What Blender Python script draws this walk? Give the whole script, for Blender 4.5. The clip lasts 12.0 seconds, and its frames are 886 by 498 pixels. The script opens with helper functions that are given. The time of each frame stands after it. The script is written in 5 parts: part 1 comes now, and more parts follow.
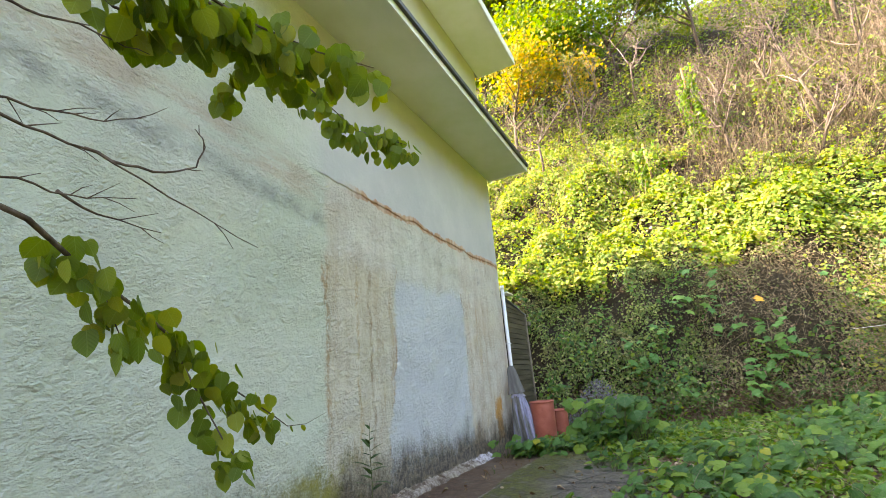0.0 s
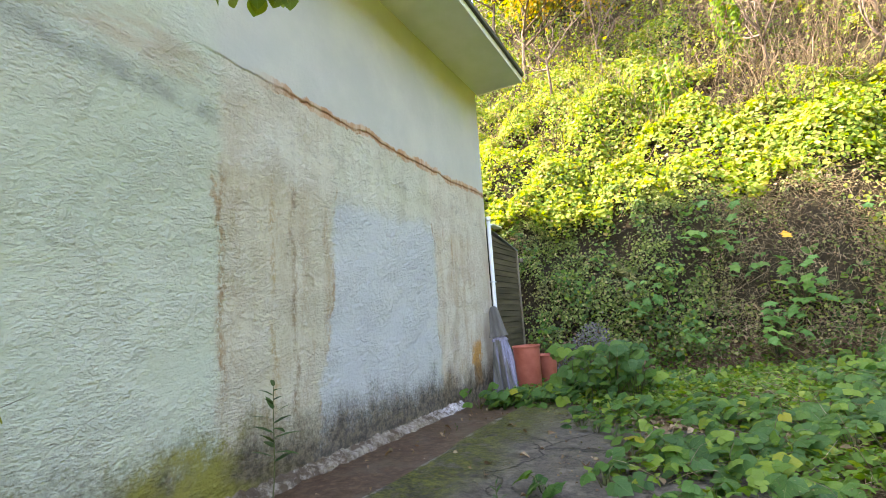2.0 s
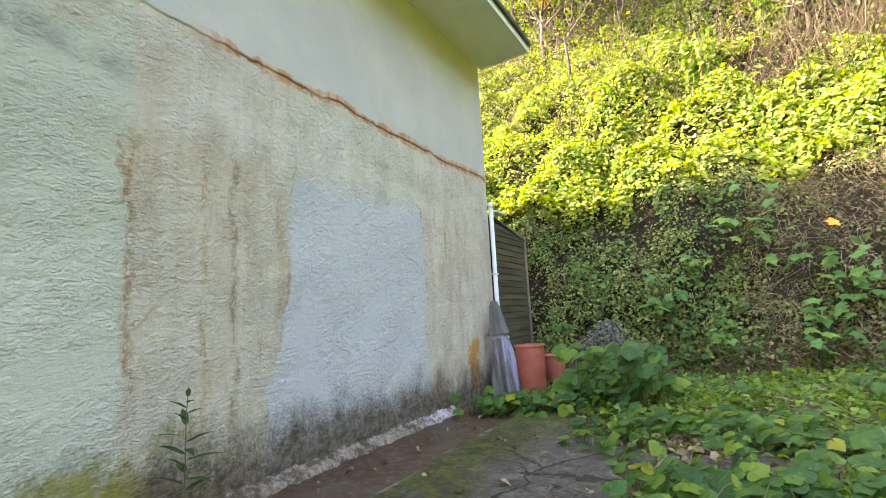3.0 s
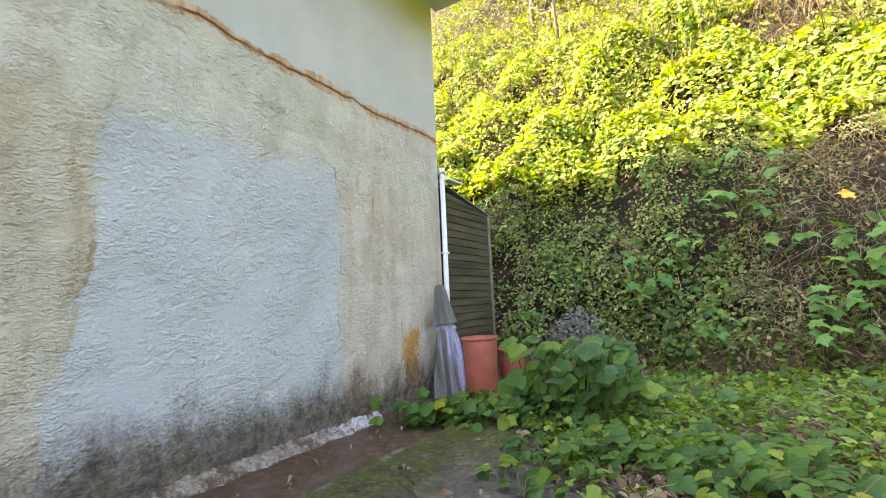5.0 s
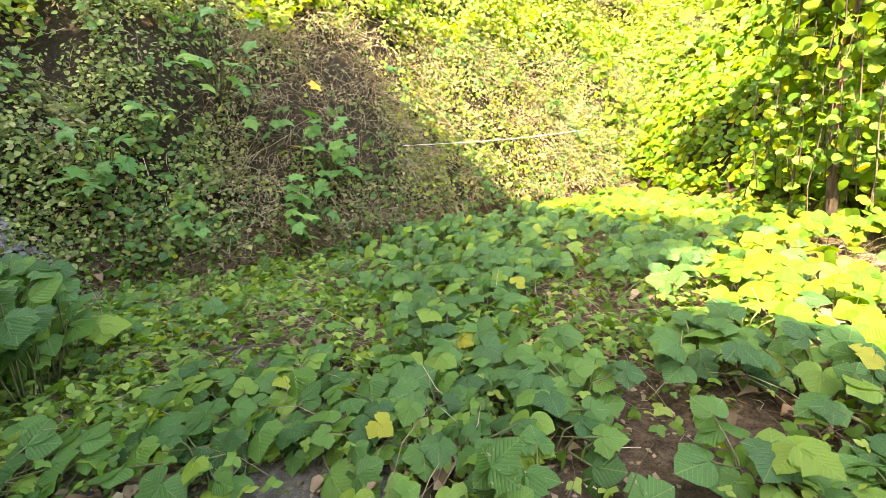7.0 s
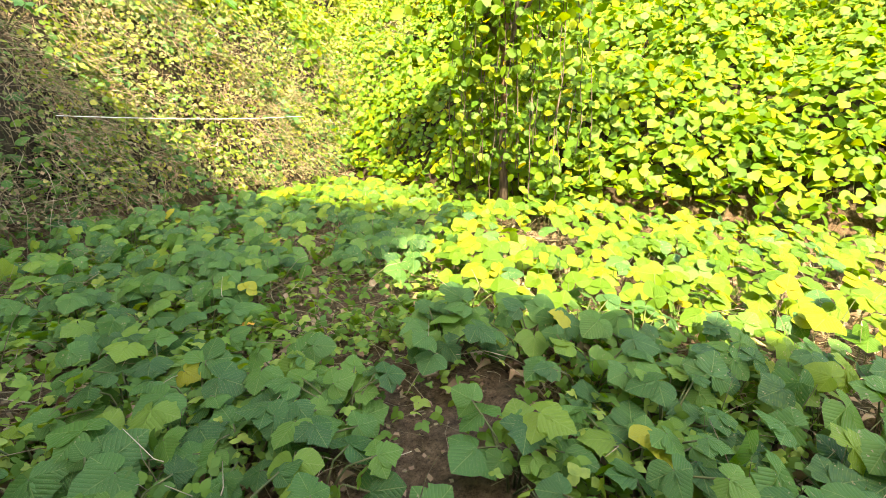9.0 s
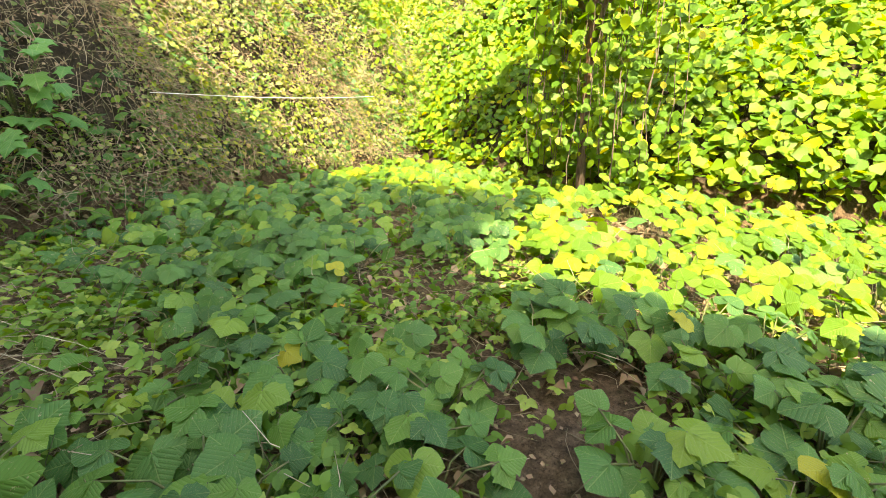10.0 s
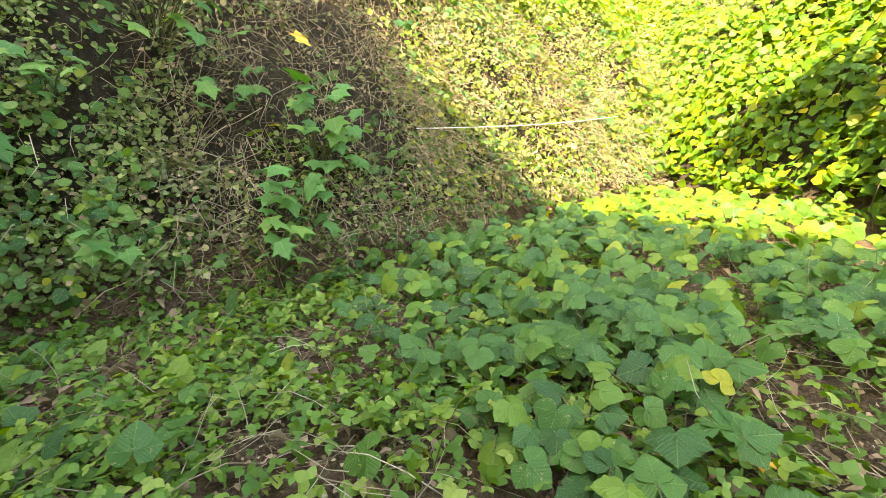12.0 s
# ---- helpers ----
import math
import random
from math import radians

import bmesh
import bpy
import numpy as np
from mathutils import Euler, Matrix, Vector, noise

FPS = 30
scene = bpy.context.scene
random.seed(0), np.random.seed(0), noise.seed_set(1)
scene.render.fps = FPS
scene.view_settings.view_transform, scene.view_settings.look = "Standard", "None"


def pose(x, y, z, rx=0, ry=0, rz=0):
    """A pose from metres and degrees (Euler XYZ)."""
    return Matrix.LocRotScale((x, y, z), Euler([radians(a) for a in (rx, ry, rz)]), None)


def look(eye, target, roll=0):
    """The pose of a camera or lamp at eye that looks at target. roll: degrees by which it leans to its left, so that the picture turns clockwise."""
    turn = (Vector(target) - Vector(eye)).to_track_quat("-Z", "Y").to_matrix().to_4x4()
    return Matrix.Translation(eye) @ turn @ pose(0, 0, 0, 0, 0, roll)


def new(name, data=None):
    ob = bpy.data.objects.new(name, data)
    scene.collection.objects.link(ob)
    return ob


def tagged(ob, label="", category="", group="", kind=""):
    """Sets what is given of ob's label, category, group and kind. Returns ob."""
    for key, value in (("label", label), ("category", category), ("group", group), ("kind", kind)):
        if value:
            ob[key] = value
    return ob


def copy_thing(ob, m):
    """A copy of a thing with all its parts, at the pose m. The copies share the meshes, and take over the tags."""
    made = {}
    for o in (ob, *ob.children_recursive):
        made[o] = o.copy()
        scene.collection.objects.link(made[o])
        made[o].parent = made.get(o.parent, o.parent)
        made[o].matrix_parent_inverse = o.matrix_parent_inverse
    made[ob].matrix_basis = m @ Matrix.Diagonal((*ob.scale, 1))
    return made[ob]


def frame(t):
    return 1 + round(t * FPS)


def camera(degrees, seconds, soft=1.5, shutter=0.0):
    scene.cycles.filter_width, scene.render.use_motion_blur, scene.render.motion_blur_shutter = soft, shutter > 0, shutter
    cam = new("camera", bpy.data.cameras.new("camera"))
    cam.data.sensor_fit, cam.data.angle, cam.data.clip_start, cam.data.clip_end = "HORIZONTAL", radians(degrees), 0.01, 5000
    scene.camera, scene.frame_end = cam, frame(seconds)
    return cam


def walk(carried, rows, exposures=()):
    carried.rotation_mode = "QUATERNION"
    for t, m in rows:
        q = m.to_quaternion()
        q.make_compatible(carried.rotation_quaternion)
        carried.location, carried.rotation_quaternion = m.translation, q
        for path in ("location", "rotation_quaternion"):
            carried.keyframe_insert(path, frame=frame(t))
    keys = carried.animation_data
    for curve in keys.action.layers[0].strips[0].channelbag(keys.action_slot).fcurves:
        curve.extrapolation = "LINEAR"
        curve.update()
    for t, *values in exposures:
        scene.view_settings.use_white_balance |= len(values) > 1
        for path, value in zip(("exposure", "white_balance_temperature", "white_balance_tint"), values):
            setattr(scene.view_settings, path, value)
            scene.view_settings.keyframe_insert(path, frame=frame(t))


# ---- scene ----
cam = camera(89.3, 12.0, soft=0.75)
PATH = [
    (0, (3.842, -10.945, 1.489), (2.997, -9.225, 2.061), -4.7),
    (0.5, (3.912, -10.618, 1.469), (3.073, -8.869, 1.958), -4.1),
    (1, (3.919, -10.223, 1.456), (3.073, -8.457, 1.866), -4.0),
    (1.5, (3.868, -9.757, 1.494), (2.999, -7.991, 1.853), -4.2),
    (2, (3.876, -9.276, 1.541), (2.937, -7.538, 1.854), -3.7),
    (2.5, (3.865, -8.818, 1.515), (2.863, -7.115, 1.823), -3.5),
    (2.7, (3.883, -8.577, 1.554), (2.856, -6.886, 1.844), -3.3),
    (4.3, (4.036, -7.111, 1.506), (2.995, -5.432, 1.814), -2.6),
    (4.5, (4.015, -6.938, 1.535), (2.977, -5.253, 1.825), -2.4),
    (5, (4.045, -6.502, 1.522), (3.003, -4.809, 1.745), -2.5),
    (5.5, (3.977, -6.101, 1.478), (3.076, -4.316, 1.51), -2.7),
    (6, (3.826, -5.615, 1.488), (3.317, -3.686, 1.345), -3.1),
    (6.5, (3.825, -5.221, 1.451), (3.966, -3.242, 1.198), -3.3),
    (6.6, (3.854, -5.091, 1.444), (4.133, -3.131, 1.166), -3.3),
    (7, (3.94, -4.845, 1.473), (4.88, -3.114, 1.126), -2.1),
    (7.5, (4.002, -4.681, 1.485), (5.611, -3.547, 1.131), -2.0),
    (7.7, (4.004, -4.643, 1.492), (5.761, -3.754, 1.14), -1.8),
    (9.3, (4.086, -4.456, 1.478), (5.831, -3.578, 1.046), 1.1),
    (9.5, (4.085, -4.404, 1.473), (5.773, -3.436, 1.009), 1.4),
    (10, (4.077, -4.124, 1.45), (5.712, -3.081, 0.963), 1.6),
    (10.5, (4.057, -3.811, 1.511), (5.68, -2.747, 1.032), 1.9),
    (11, (4.215, -3.387, 1.497), (5.763, -2.219, 1.007), 1.7),
    (11.5, (4.253, -3.049, 1.534), (5.605, -1.656, 1.05), 0.9),
    (12, (4.151, -2.554, 1.56), (5.231, -0.92, 1.155), -0.7),
]
walk(cam, [(t, look(eye, target, roll)) for t, eye, target, roll in PATH], exposures=[(0, 3.42, 8200, 16), (1.5, 3.5, 8200, 17), (4.5, 3.55, 8400, 20), (5.2, 3.65, 8400, 21), (6, 3.9, 8600, 22), (6.8, 3.85, 8800, 17), (9.5, 3.32, 9000, 9), (11, 3.36, 9000, 9), (12, 3.68, 8800, 10)])

# ---------------------------------------------------------------- world and sun
SUN_WAY = Vector((1.0, 0.38, -1.10)).normalized()
world = bpy.data.worlds.new("sky")
scene.world = world
world.use_nodes = True
wn = world.node_tree
sky = wn.nodes.new("ShaderNodeTexSky")
sky.sky_type = "NISHITA"
sky.sun_disc = False
sky.sun_elevation = math.asin(-SUN_WAY.z)
sky.sun_rotation = math.atan2(-SUN_WAY.x, -SUN_WAY.y) % (2 * math.pi)
sky.air_density, sky.dust_density, sky.ozone_density = 1.0, 2.0, 1.0
wn.nodes["Background"].inputs["Strength"].default_value = 0.15
wn.links.new(sky.outputs[0], wn.nodes["Background"].inputs[0])
sun_data = bpy.data.lights.new("sun", "SUN")
sun_data.energy, sun_data.angle, sun_data.color = 2.8, radians(0.5), (1.0, 0.93, 0.80)
sun = new("sun", sun_data)
sun.matrix_world = look((-20, -8, 24), Vector((-20, -8, 24)) + SUN_WAY)

# ---------------------------------------------------------------- node helpers


class Nodes:
    """A short way to write node materials."""

    def __init__(self, name):
        self.mat = bpy.data.materials.new(name)
        self.mat.use_nodes = True
        self.t = self.mat.node_tree
        self.p = self.t.nodes["Principled BSDF"]
        self.out = self.t.nodes["Material Output"]

    def put(self, socket, value):
        if isinstance(value, bpy.types.NodeSocket):
            self.t.links.new(value, socket)
        elif value is not None:
            if isinstance(value, tuple) and len(value) == 3 and socket.type == "RGBA":
                value = (*value, 1)
            socket.default_value = value

    def math(self, op, a, b=None, clamp=False):
        n = self.t.nodes.new("ShaderNodeMath")
        n.operation, n.use_clamp = op, clamp
        self.put(n.inputs[0], a)
        self.put(n.inputs[1], b)
        return n.outputs[0]

    def step(self, v, a, b):
        n = self.t.nodes.new("ShaderNodeMapRange")
        n.interpolation_type = "SMOOTHSTEP"
        self.put(n.inputs["Value"], v)
        lo, hi = (a, b) if a < b else (b, a)
        n.inputs["From Min"].default_value, n.inputs["From Max"].default_value = lo, hi
        if a > b:
            n.inputs["To Min"].default_value, n.inputs["To Max"].default_value = 1.0, 0.0
        return n.outputs[0]

    def mix(self, f, a, b):
        n = self.t.nodes.new("ShaderNodeMix")
        n.data_type = "RGBA"
        self.put(n.inputs[0], f)
        self.put(n.inputs[6], a)
        self.put(n.inputs[7], b)
        return n.outputs[2]

    def coords(self, scale=(1, 1, 1), which="Object"):
        n = self.t.nodes.new("ShaderNodeTexCoord")
        m = self.t.nodes.new("ShaderNodeMapping")
        m.inputs["Scale"].default_value = scale
        self.t.links.new(n.outputs[which], m.inputs[0])
        return m.outputs[0]

    def noise(self, scale, detail=4, rough=0.55, vec=None, stretch=(1, 1, 1)):
        n = self.t.nodes.new("ShaderNodeTexNoise")
        n.inputs["Scale"].default_value = scale
        n.inputs["Detail"].default_value = detail
        n.inputs["Roughness"].default_value = rough
        self.put(n.inputs["Vector"], vec if vec else self.coords(stretch))
        return n.outputs[0]

    def axes(self):
        n = self.t.nodes.new("ShaderNodeSeparateXYZ")
        self.put(n.inputs[0], self.coords())
        return n.outputs

    def ramp(self, f, stops):
        n = self.t.nodes.new("ShaderNodeValToRGB")
        e = n.color_ramp.elements
        while len(e) < len(stops):
            e.new(0.5)
        for el, (at, col) in zip(e, stops):
            el.position, el.color = at, (*col, 1)
        self.put(n.inputs[0], f)
        return n.outputs[0]

    def bump(self, height, strength, distance):
        n = self.t.nodes.new("ShaderNodeBump")
        n.inputs["Strength"].default_value = strength
        n.inputs["Distance"].default_value = distance
        self.put(n.inputs["Height"], height)
        self.t.links.new(n.outputs[0], self.p.inputs["Normal"])
        return n

    def done(self, colour, rough=0.8, spec=0.3):
        self.put(self.p.inputs["Base Color"], colour)
        self.put(self.p.inputs["Roughness"], rough)
        self.put(self.p.inputs["Specular IOR Level"], spec)
        return self.mat


def plain(name, a, b, scale=8.0, rough=0.75, stretch=(1, 1, 1), bump=0.3, dist=0.01, metal=0.0):
    n = Nodes(name)
    f = n.noise(scale, 6, 0.6, stretch=stretch)
    big = n.noise(scale * 0.13, 3, 0.5)
    col = n.mix(n.step(f, 0.3, 0.7), a, b)
    col = n.mix(n.math("MULTIPLY", n.step(big, 0.45, 0.7), 0.35), col, tuple(v * 0.6 for v in a))
    n.bump(f, bump, dist)
    n.p.inputs["Metallic"].default_value = metal
    return n.done(col, rough)


def leafy(name, stops, glow=0.35, rough=0.5, single=False, blotch=0.0, veins=False, patch=0.0, spec=0.22):
    """A leaf: colours by piece, part of the light passing through the blade."""
    n = Nodes(name)
    if single:
        info = n.t.nodes.new("ShaderNodeObjectInfo")
        rnd = info.outputs["Random"]
    else:
        info = n.t.nodes.new("ShaderNodeNewGeometry")
        rnd = info.outputs["Random Per Island"]
    col = n.ramp(rnd, stops)
    spot = n.noise(35, 3, 0.6)
    col = n.mix(n.math("MULTIPLY", n.step(spot, 0.42, 0.68), 0.35), col, (0.09, 0.19, 0.035))
    if blotch:
        hole = n.noise(48, 3, 0.6)
        col = n.mix(n.math("MULTIPLY", n.step(hole, 0.63, 0.69), blotch), col, (0.30, 0.27, 0.14))
    if patch:
        worn = n.noise(0.75, 4, 0.6)
        col = n.mix(n.math("MULTIPLY", n.step(worn, 0.50, 0.66), patch), col, n.mix(rnd, (0.10, 0.075, 0.045), (0.26, 0.20, 0.12)))
        lush = n.noise(1.3, 3, 0.5)
        col = n.mix(n.math("MULTIPLY", n.step(lush, 0.52, 0.40), 0.3), col, (0.040, 0.080, 0.025))
    height = n.noise(80, 2)
    if veins:
        uv = n.t.nodes.new("ShaderNodeUVMap")
        sp = n.t.nodes.new("ShaderNodeSeparateXYZ")
        n.put(sp.inputs[0], uv.outputs[0])
        au = n.math("ABSOLUTE", sp.outputs[0])
        rib = n.step(au, 0.022, 0.006)
        run = n.math("PINGPONG", n.math("MULTIPLY", n.math("SUBTRACT", sp.outputs[1], n.math("MULTIPLY", au, 0.85)), 6.5), 0.5)
        side = n.math("MULTIPLY", n.step(run, 0.07, 0.02), 0.6)
        vein = n.math("MAXIMUM", rib, side)
        pale = n.mix(0.5, col, (0.30, 0.38, 0.14))
        col = n.mix(n.math("MULTIPLY", vein, 0.55), col, pale)
        puff = n.step(run, 0.0, 0.35)
        height = n.math("ADD", n.math("MULTIPLY", height, 0.5), n.math("SUBTRACT", puff, n.math("MULTIPLY", rib, 0.8)))
    n.done(col, rough, spec)
    tr = n.t.nodes.new("ShaderNodeBsdfTranslucent")
    lit = n.t.nodes.new("ShaderNodeHueSaturation")
    lit.inputs["Hue"].default_value = 0.485
    lit.inputs["Saturation"].default_value = 1.3
    lit.inputs["Value"].default_value = 1.5
    n.put(lit.inputs["Color"], col)
    n.put(tr.inputs[0], lit.outputs[0])
    ms = n.t.nodes.new("ShaderNodeMixShader")
    ms.inputs[0].default_value = glow
    n.t.links.new(n.p.outputs[0], ms.inputs[1])
    n.t.links.new(tr.outputs[0], ms.inputs[2])
    n.t.links.new(ms.outputs[0], n.out.inputs[0])
    n.bump(height, 0.35, 0.006)
    return n.mat


# ---------------------------------------------------------------- materials
def wall_material():
    n = Nodes("stucco")
    x, y, z = n.axes()
    w1 = n.math("SUBTRACT", n.noise(1.1, 4), 0.5)
    w2 = n.math("SUBTRACT", n.noise(6.0, 4), 0.5)
    yw = n.math("ADD", n.math("ADD", y, n.math("MULTIPLY", w1, 0.5)), n.math("MULTIPLY", w2, 0.16))
    zw = n.math("ADD", n.math("ADD", z, n.math("MULTIPLY", w1, 0.5)), n.math("MULTIPLY", w2, 0.25))
    streak = n.math("ADD", n.math("MULTIPLY", n.noise(3.2, 5, 0.65, stretch=(1, 1, 0.16)), 0.5), n.math("MULTIPLY", n.noise(2.1, 6, 0.68), 0.5))
    fine = n.noise(9.0, 5, 0.65, stretch=(1, 1, 0.11))
    blot = n.noise(0.9, 5, 0.6)
    # old mint paint, weathered
    col = n.mix(n.step(blot, 0.35, 0.68), (0.53, 0.57, 0.47), (0.64, 0.66, 0.56))
    col = n.mix(n.math("MULTIPLY", n.step(n.noise(2.6, 6, 0.7, stretch=(1, 0.5, 1.4)), 0.46, 0.66), 0.35), col, (0.47, 0.50, 0.40))
    # beige run-off column
    col_m = n.math("MULTIPLY", n.step(yw, -6.68, -6.50), n.step(yw, -4.85, -5.05))
    beige = n.mix(n.step(streak, 0.36, 0.62), (0.53, 0.45, 0.35), (0.67, 0.61, 0.51))
    beige = n.mix(n.math("MULTIPLY", n.math("MULTIPLY", n.step(fine, 0.52, 0.70), n.step(n.noise(1.7, 6, 0.7), 0.44, 0.60)), 0.6), beige, (0.42, 0.28, 0.17))
    col = n.mix(n.math("MULTIPLY", col_m, 0.82), col, beige)
    # single water runs, ragged and pitted
    sway = n.math("MULTIPLY", n.math("SUBTRACT", n.noise(1.3, 4, 0.6, stretch=(0, 0, 1)), 0.5), 0.34)
    yr = n.math("ADD", n.math("ADD", y, sway), n.math("MULTIPLY", w2, 0.10))
    pits = n.step(n.noise(26, 4, 0.7, stretch=(1, 1, 0.6)), 0.34, 0.58)
    for at, wide, low, high, tone, much in ((-6.56, 0.07, 0.7, 3.4, (0.34, 0.20, 0.10), 0.8), (-6.42, 0.16, 0.5, 3.5, (0.45, 0.36, 0.25), 0.6), (-5.95, 0.07, 0.4, 3.6, (0.42, 0.28, 0.14), 0.7),
                                            (-5.66, 0.06, 0.3, 3.9, (0.30, 0.21, 0.14), 0.85), (-5.50, 0.14, 0.5, 3.7, (0.50, 0.40, 0.30), 0.6), (-5.12, 0.10, 0.6, 3.2, (0.45, 0.33, 0.22), 0.7),
                                            (-1.95, 0.06, 0.3, 2.2, (0.42, 0.27, 0.15), 0.7), (-1.55, 0.05, 0.4, 3.0, (0.45, 0.35, 0.26), 0.6), (-0.95, 0.09, 1.8, 3.6, (0.52, 0.36, 0.22), 0.6)):
        run = n.step(n.math("ABSOLUTE", n.math("SUBTRACT", yr, at)), wide, 0.0)
        span = n.math("MULTIPLY", n.step(zw, low, low + 0.5), n.step(zw, high, high - 0.4))
        run = n.math("MULTIPLY", n.math("MULTIPLY", run, span), n.math("MULTIPLY", pits, n.step(n.noise(1.9, 4, 0.6, stretch=(1, 3, 1)), 0.34, 0.56)))
        col = n.mix(n.math("MULTIPLY", run, much), col, tone)
    # greyish far strip with rust runs
    far_m = n.step(yw, -2.55, -2.35)
    greyb = n.mix(n.step(streak, 0.38, 0.62), (0.57, 0.48, 0.39), (0.70, 0.65, 0.58))
    greyb = n.mix(n.math("MULTIPLY", n.math("MULTIPLY", n.step(fine, 0.50, 0.66), n.step(n.noise(1.5, 6, 0.7), 0.46, 0.62)), 0.55), greyb, (0.45, 0.28, 0.17))
    col = n.mix(far_m, col, greyb)
    # newer pale blue patch between them
    slant = n.math("ADD", yw, n.math("MULTIPLY", n.math("SUBTRACT", 3.0, z), 0.16))
    torn = n.math("MULTIPLY", n.math("SUBTRACT", n.noise(5.0, 7, 0.75), 0.5), 0.30)
    pat = n.math("MULTIPLY", n.step(n.math("ADD", slant, torn), -4.97, -4.86), n.step(n.math("ADD", yw, torn), -2.30, -2.55))
    pat = n.math("MULTIPLY", pat, n.step(n.math("ADD", zw, n.math("MULTIPLY", torn, 2.0)), 3.50, 3.02))
    col = n.mix(pat, col, n.mix(n.step(blot, 0.3, 0.7), (0.54, 0.56, 0.595), (0.63, 0.645, 0.66)))
    # streaky band right under the crack
    band = n.math("MULTIPLY", n.step(zw, 3.05, 3.35), n.step(y, -6.8, -6.3))
    col = n.mix(n.math("MULTIPLY", band, 0.7), col,
                n.mix(n.step(streak, 0.38, 0.6), (0.54, 0.49, 0.42), (0.69, 0.66, 0.59)))
    # smoother upper coat
    line = n.math("ADD", n.math("ADD", 4.30, n.math("MULTIPLY", n.math("SUBTRACT", n.noise(0.8, 6, 0.62, stretch=(0, 1, 0)), 0.5), 0.42)),
                  n.math("MULTIPLY", n.math("ADD", y, 3.0), -0.012))
    over = n.math("SUBTRACT", z, line)
    up = n.math("MULTIPLY", n.step(over, -0.02, 0.02), n.step(n.math("ADD", y, n.math("MULTIPLY", w1, 1.2)), -7.6, -6.3))
    upper = n.mix(n.step(blot, 0.35, 0.7), (0.51, 0.51, 0.50), (0.59, 0.58, 0.56))
    alg = n.math("MULTIPLY", n.step(n.math("ADD", z, n.math("MULTIPLY", w1, 1.6)), 5.6, 7.0), n.step(y, -9, -1))
    upper = n.mix(n.math("MULTIPLY", alg, 0.5), upper, (0.52, 0.52, 0.16))
    col = n.mix(up, col, upper)
    # broad grey smear that runs on from the crack
    sl = n.math("ADD", n.math("SUBTRACT", z, 3.62), n.math("MULTIPLY", n.math("ADD", y, 6.7), 0.10))
    sm = n.math("MULTIPLY", n.step(n.math("ADD", sl, n.math("MULTIPLY", w1, 0.3)), -0.12, 0.03), n.step(sl, 0.30, 0.05))
    sm = n.math("MULTIPLY", sm, n.step(y, -6.45, -6.75))
    col = n.mix(n.math("MULTIPLY", n.math("MULTIPLY", sm, n.step(n.noise(3.0, 7, 0.7), 0.30, 0.62)), 0.75), col, (0.30, 0.30, 0.27))
    top = n.math("MULTIPLY", n.step(sl, 0.15, 0.35), n.step(sl, 0.95, 0.45))
    top = n.math("MULTIPLY", top, n.step(y, -5.6, -6.6))
    col = n.mix(n.math("MULTIPLY", n.math("MULTIPLY", top, n.step(n.noise(2.5, 6, 0.65, stretch=(1, 0.4, 1.4)), 0.36, 0.62)), 0.8), col, (0.50, 0.41, 0.32))
    # the rusty crack itself
    cr = n.math("ABSOLUTE", over)
    wid = n.math("MULTIPLY", n.step(n.noise(2.2, 6, 0.7), 0.25, 0.7), 0.11)
    crm = n.math("MULTIPLY", n.step(n.math("SUBTRACT", cr, wid), 0.022, -0.012), n.step(y, -6.3, -5.6))
    col = n.mix(n.math("MULTIPLY", crm, 0.9), col, n.mix(n.step(fine, 0.4, 0.6), (0.50, 0.27, 0.16), (0.63, 0.45, 0.34)))
    vein = n.math("MULTIPLY", n.step(n.math("ABSOLUTE", n.math("ADD", over, 0.015)), 0.02, 0.004), n.math("MULTIPLY", n.step(n.noise(1.6, 4), 0.40, 0.55), n.step(y, -6.1, -5.6)))
    col = n.mix(n.math("MULTIPLY", vein, 0.8), col, (0.33, 0.13, 0.07))
    mould = n.math("MULTIPLY", n.math("MULTIPLY", n.step(over, -1.35, -0.55), n.step(over, -0.08, -0.30)), n.math("MULTIPLY", n.step(n.noise(3.6, 7, 0.75, stretch=(1, 0.7, 1)), 0.54, 0.68), n.step(y, -6.4, -5.6)))
    col = n.mix(n.math("MULTIPLY", mould, 0.6), col, (0.33, 0.32, 0.29))
    bleed = n.math("MULTIPLY", n.step(over, -0.30, -0.02), n.step(over, 0.05, 0.0))
    col = n.mix(n.math("MULTIPLY", n.math("MULTIPLY", bleed, n.step(streak, 0.45, 0.65)), n.math("MULTIPLY", n.step(y, -6.6, -5.8), 0.5)), col, (0.52, 0.32, 0.20))
    # rust edges of the patch and a bare orange spot
    e1 = n.step(n.math("ABSOLUTE", n.math("ADD", slant, 4.93)), 0.035, 0.005)
    e2 = n.math("MULTIPLY", n.step(n.math("ABSOLUTE", n.math("ADD", yw, 6.58)), 0.032, 0.004), n.step(n.noise(1.1, 3), 0.5, 0.62))
    e3 = n.step(n.math("ABSOLUTE", n.math("ADD", yw, 2.42)), 0.035, 0.005)
    edge = n.math("MULTIPLY", n.math("MAXIMUM", n.math("MAXIMUM", e1, e2), e3), n.step(n.noise(2.3, 6, 0.7), 0.46, 0.62))
    col = n.mix(n.math("MULTIPLY", n.math("MULTIPLY", edge, n.step(z, 3.5, 3.1)), 0.7), col, (0.38, 0.22, 0.12))
    ragged = n.math("ADD", yw, n.math("MULTIPLY", n.math("SUBTRACT", n.noise(4.5, 6, 0.7), 0.5), 0.55))
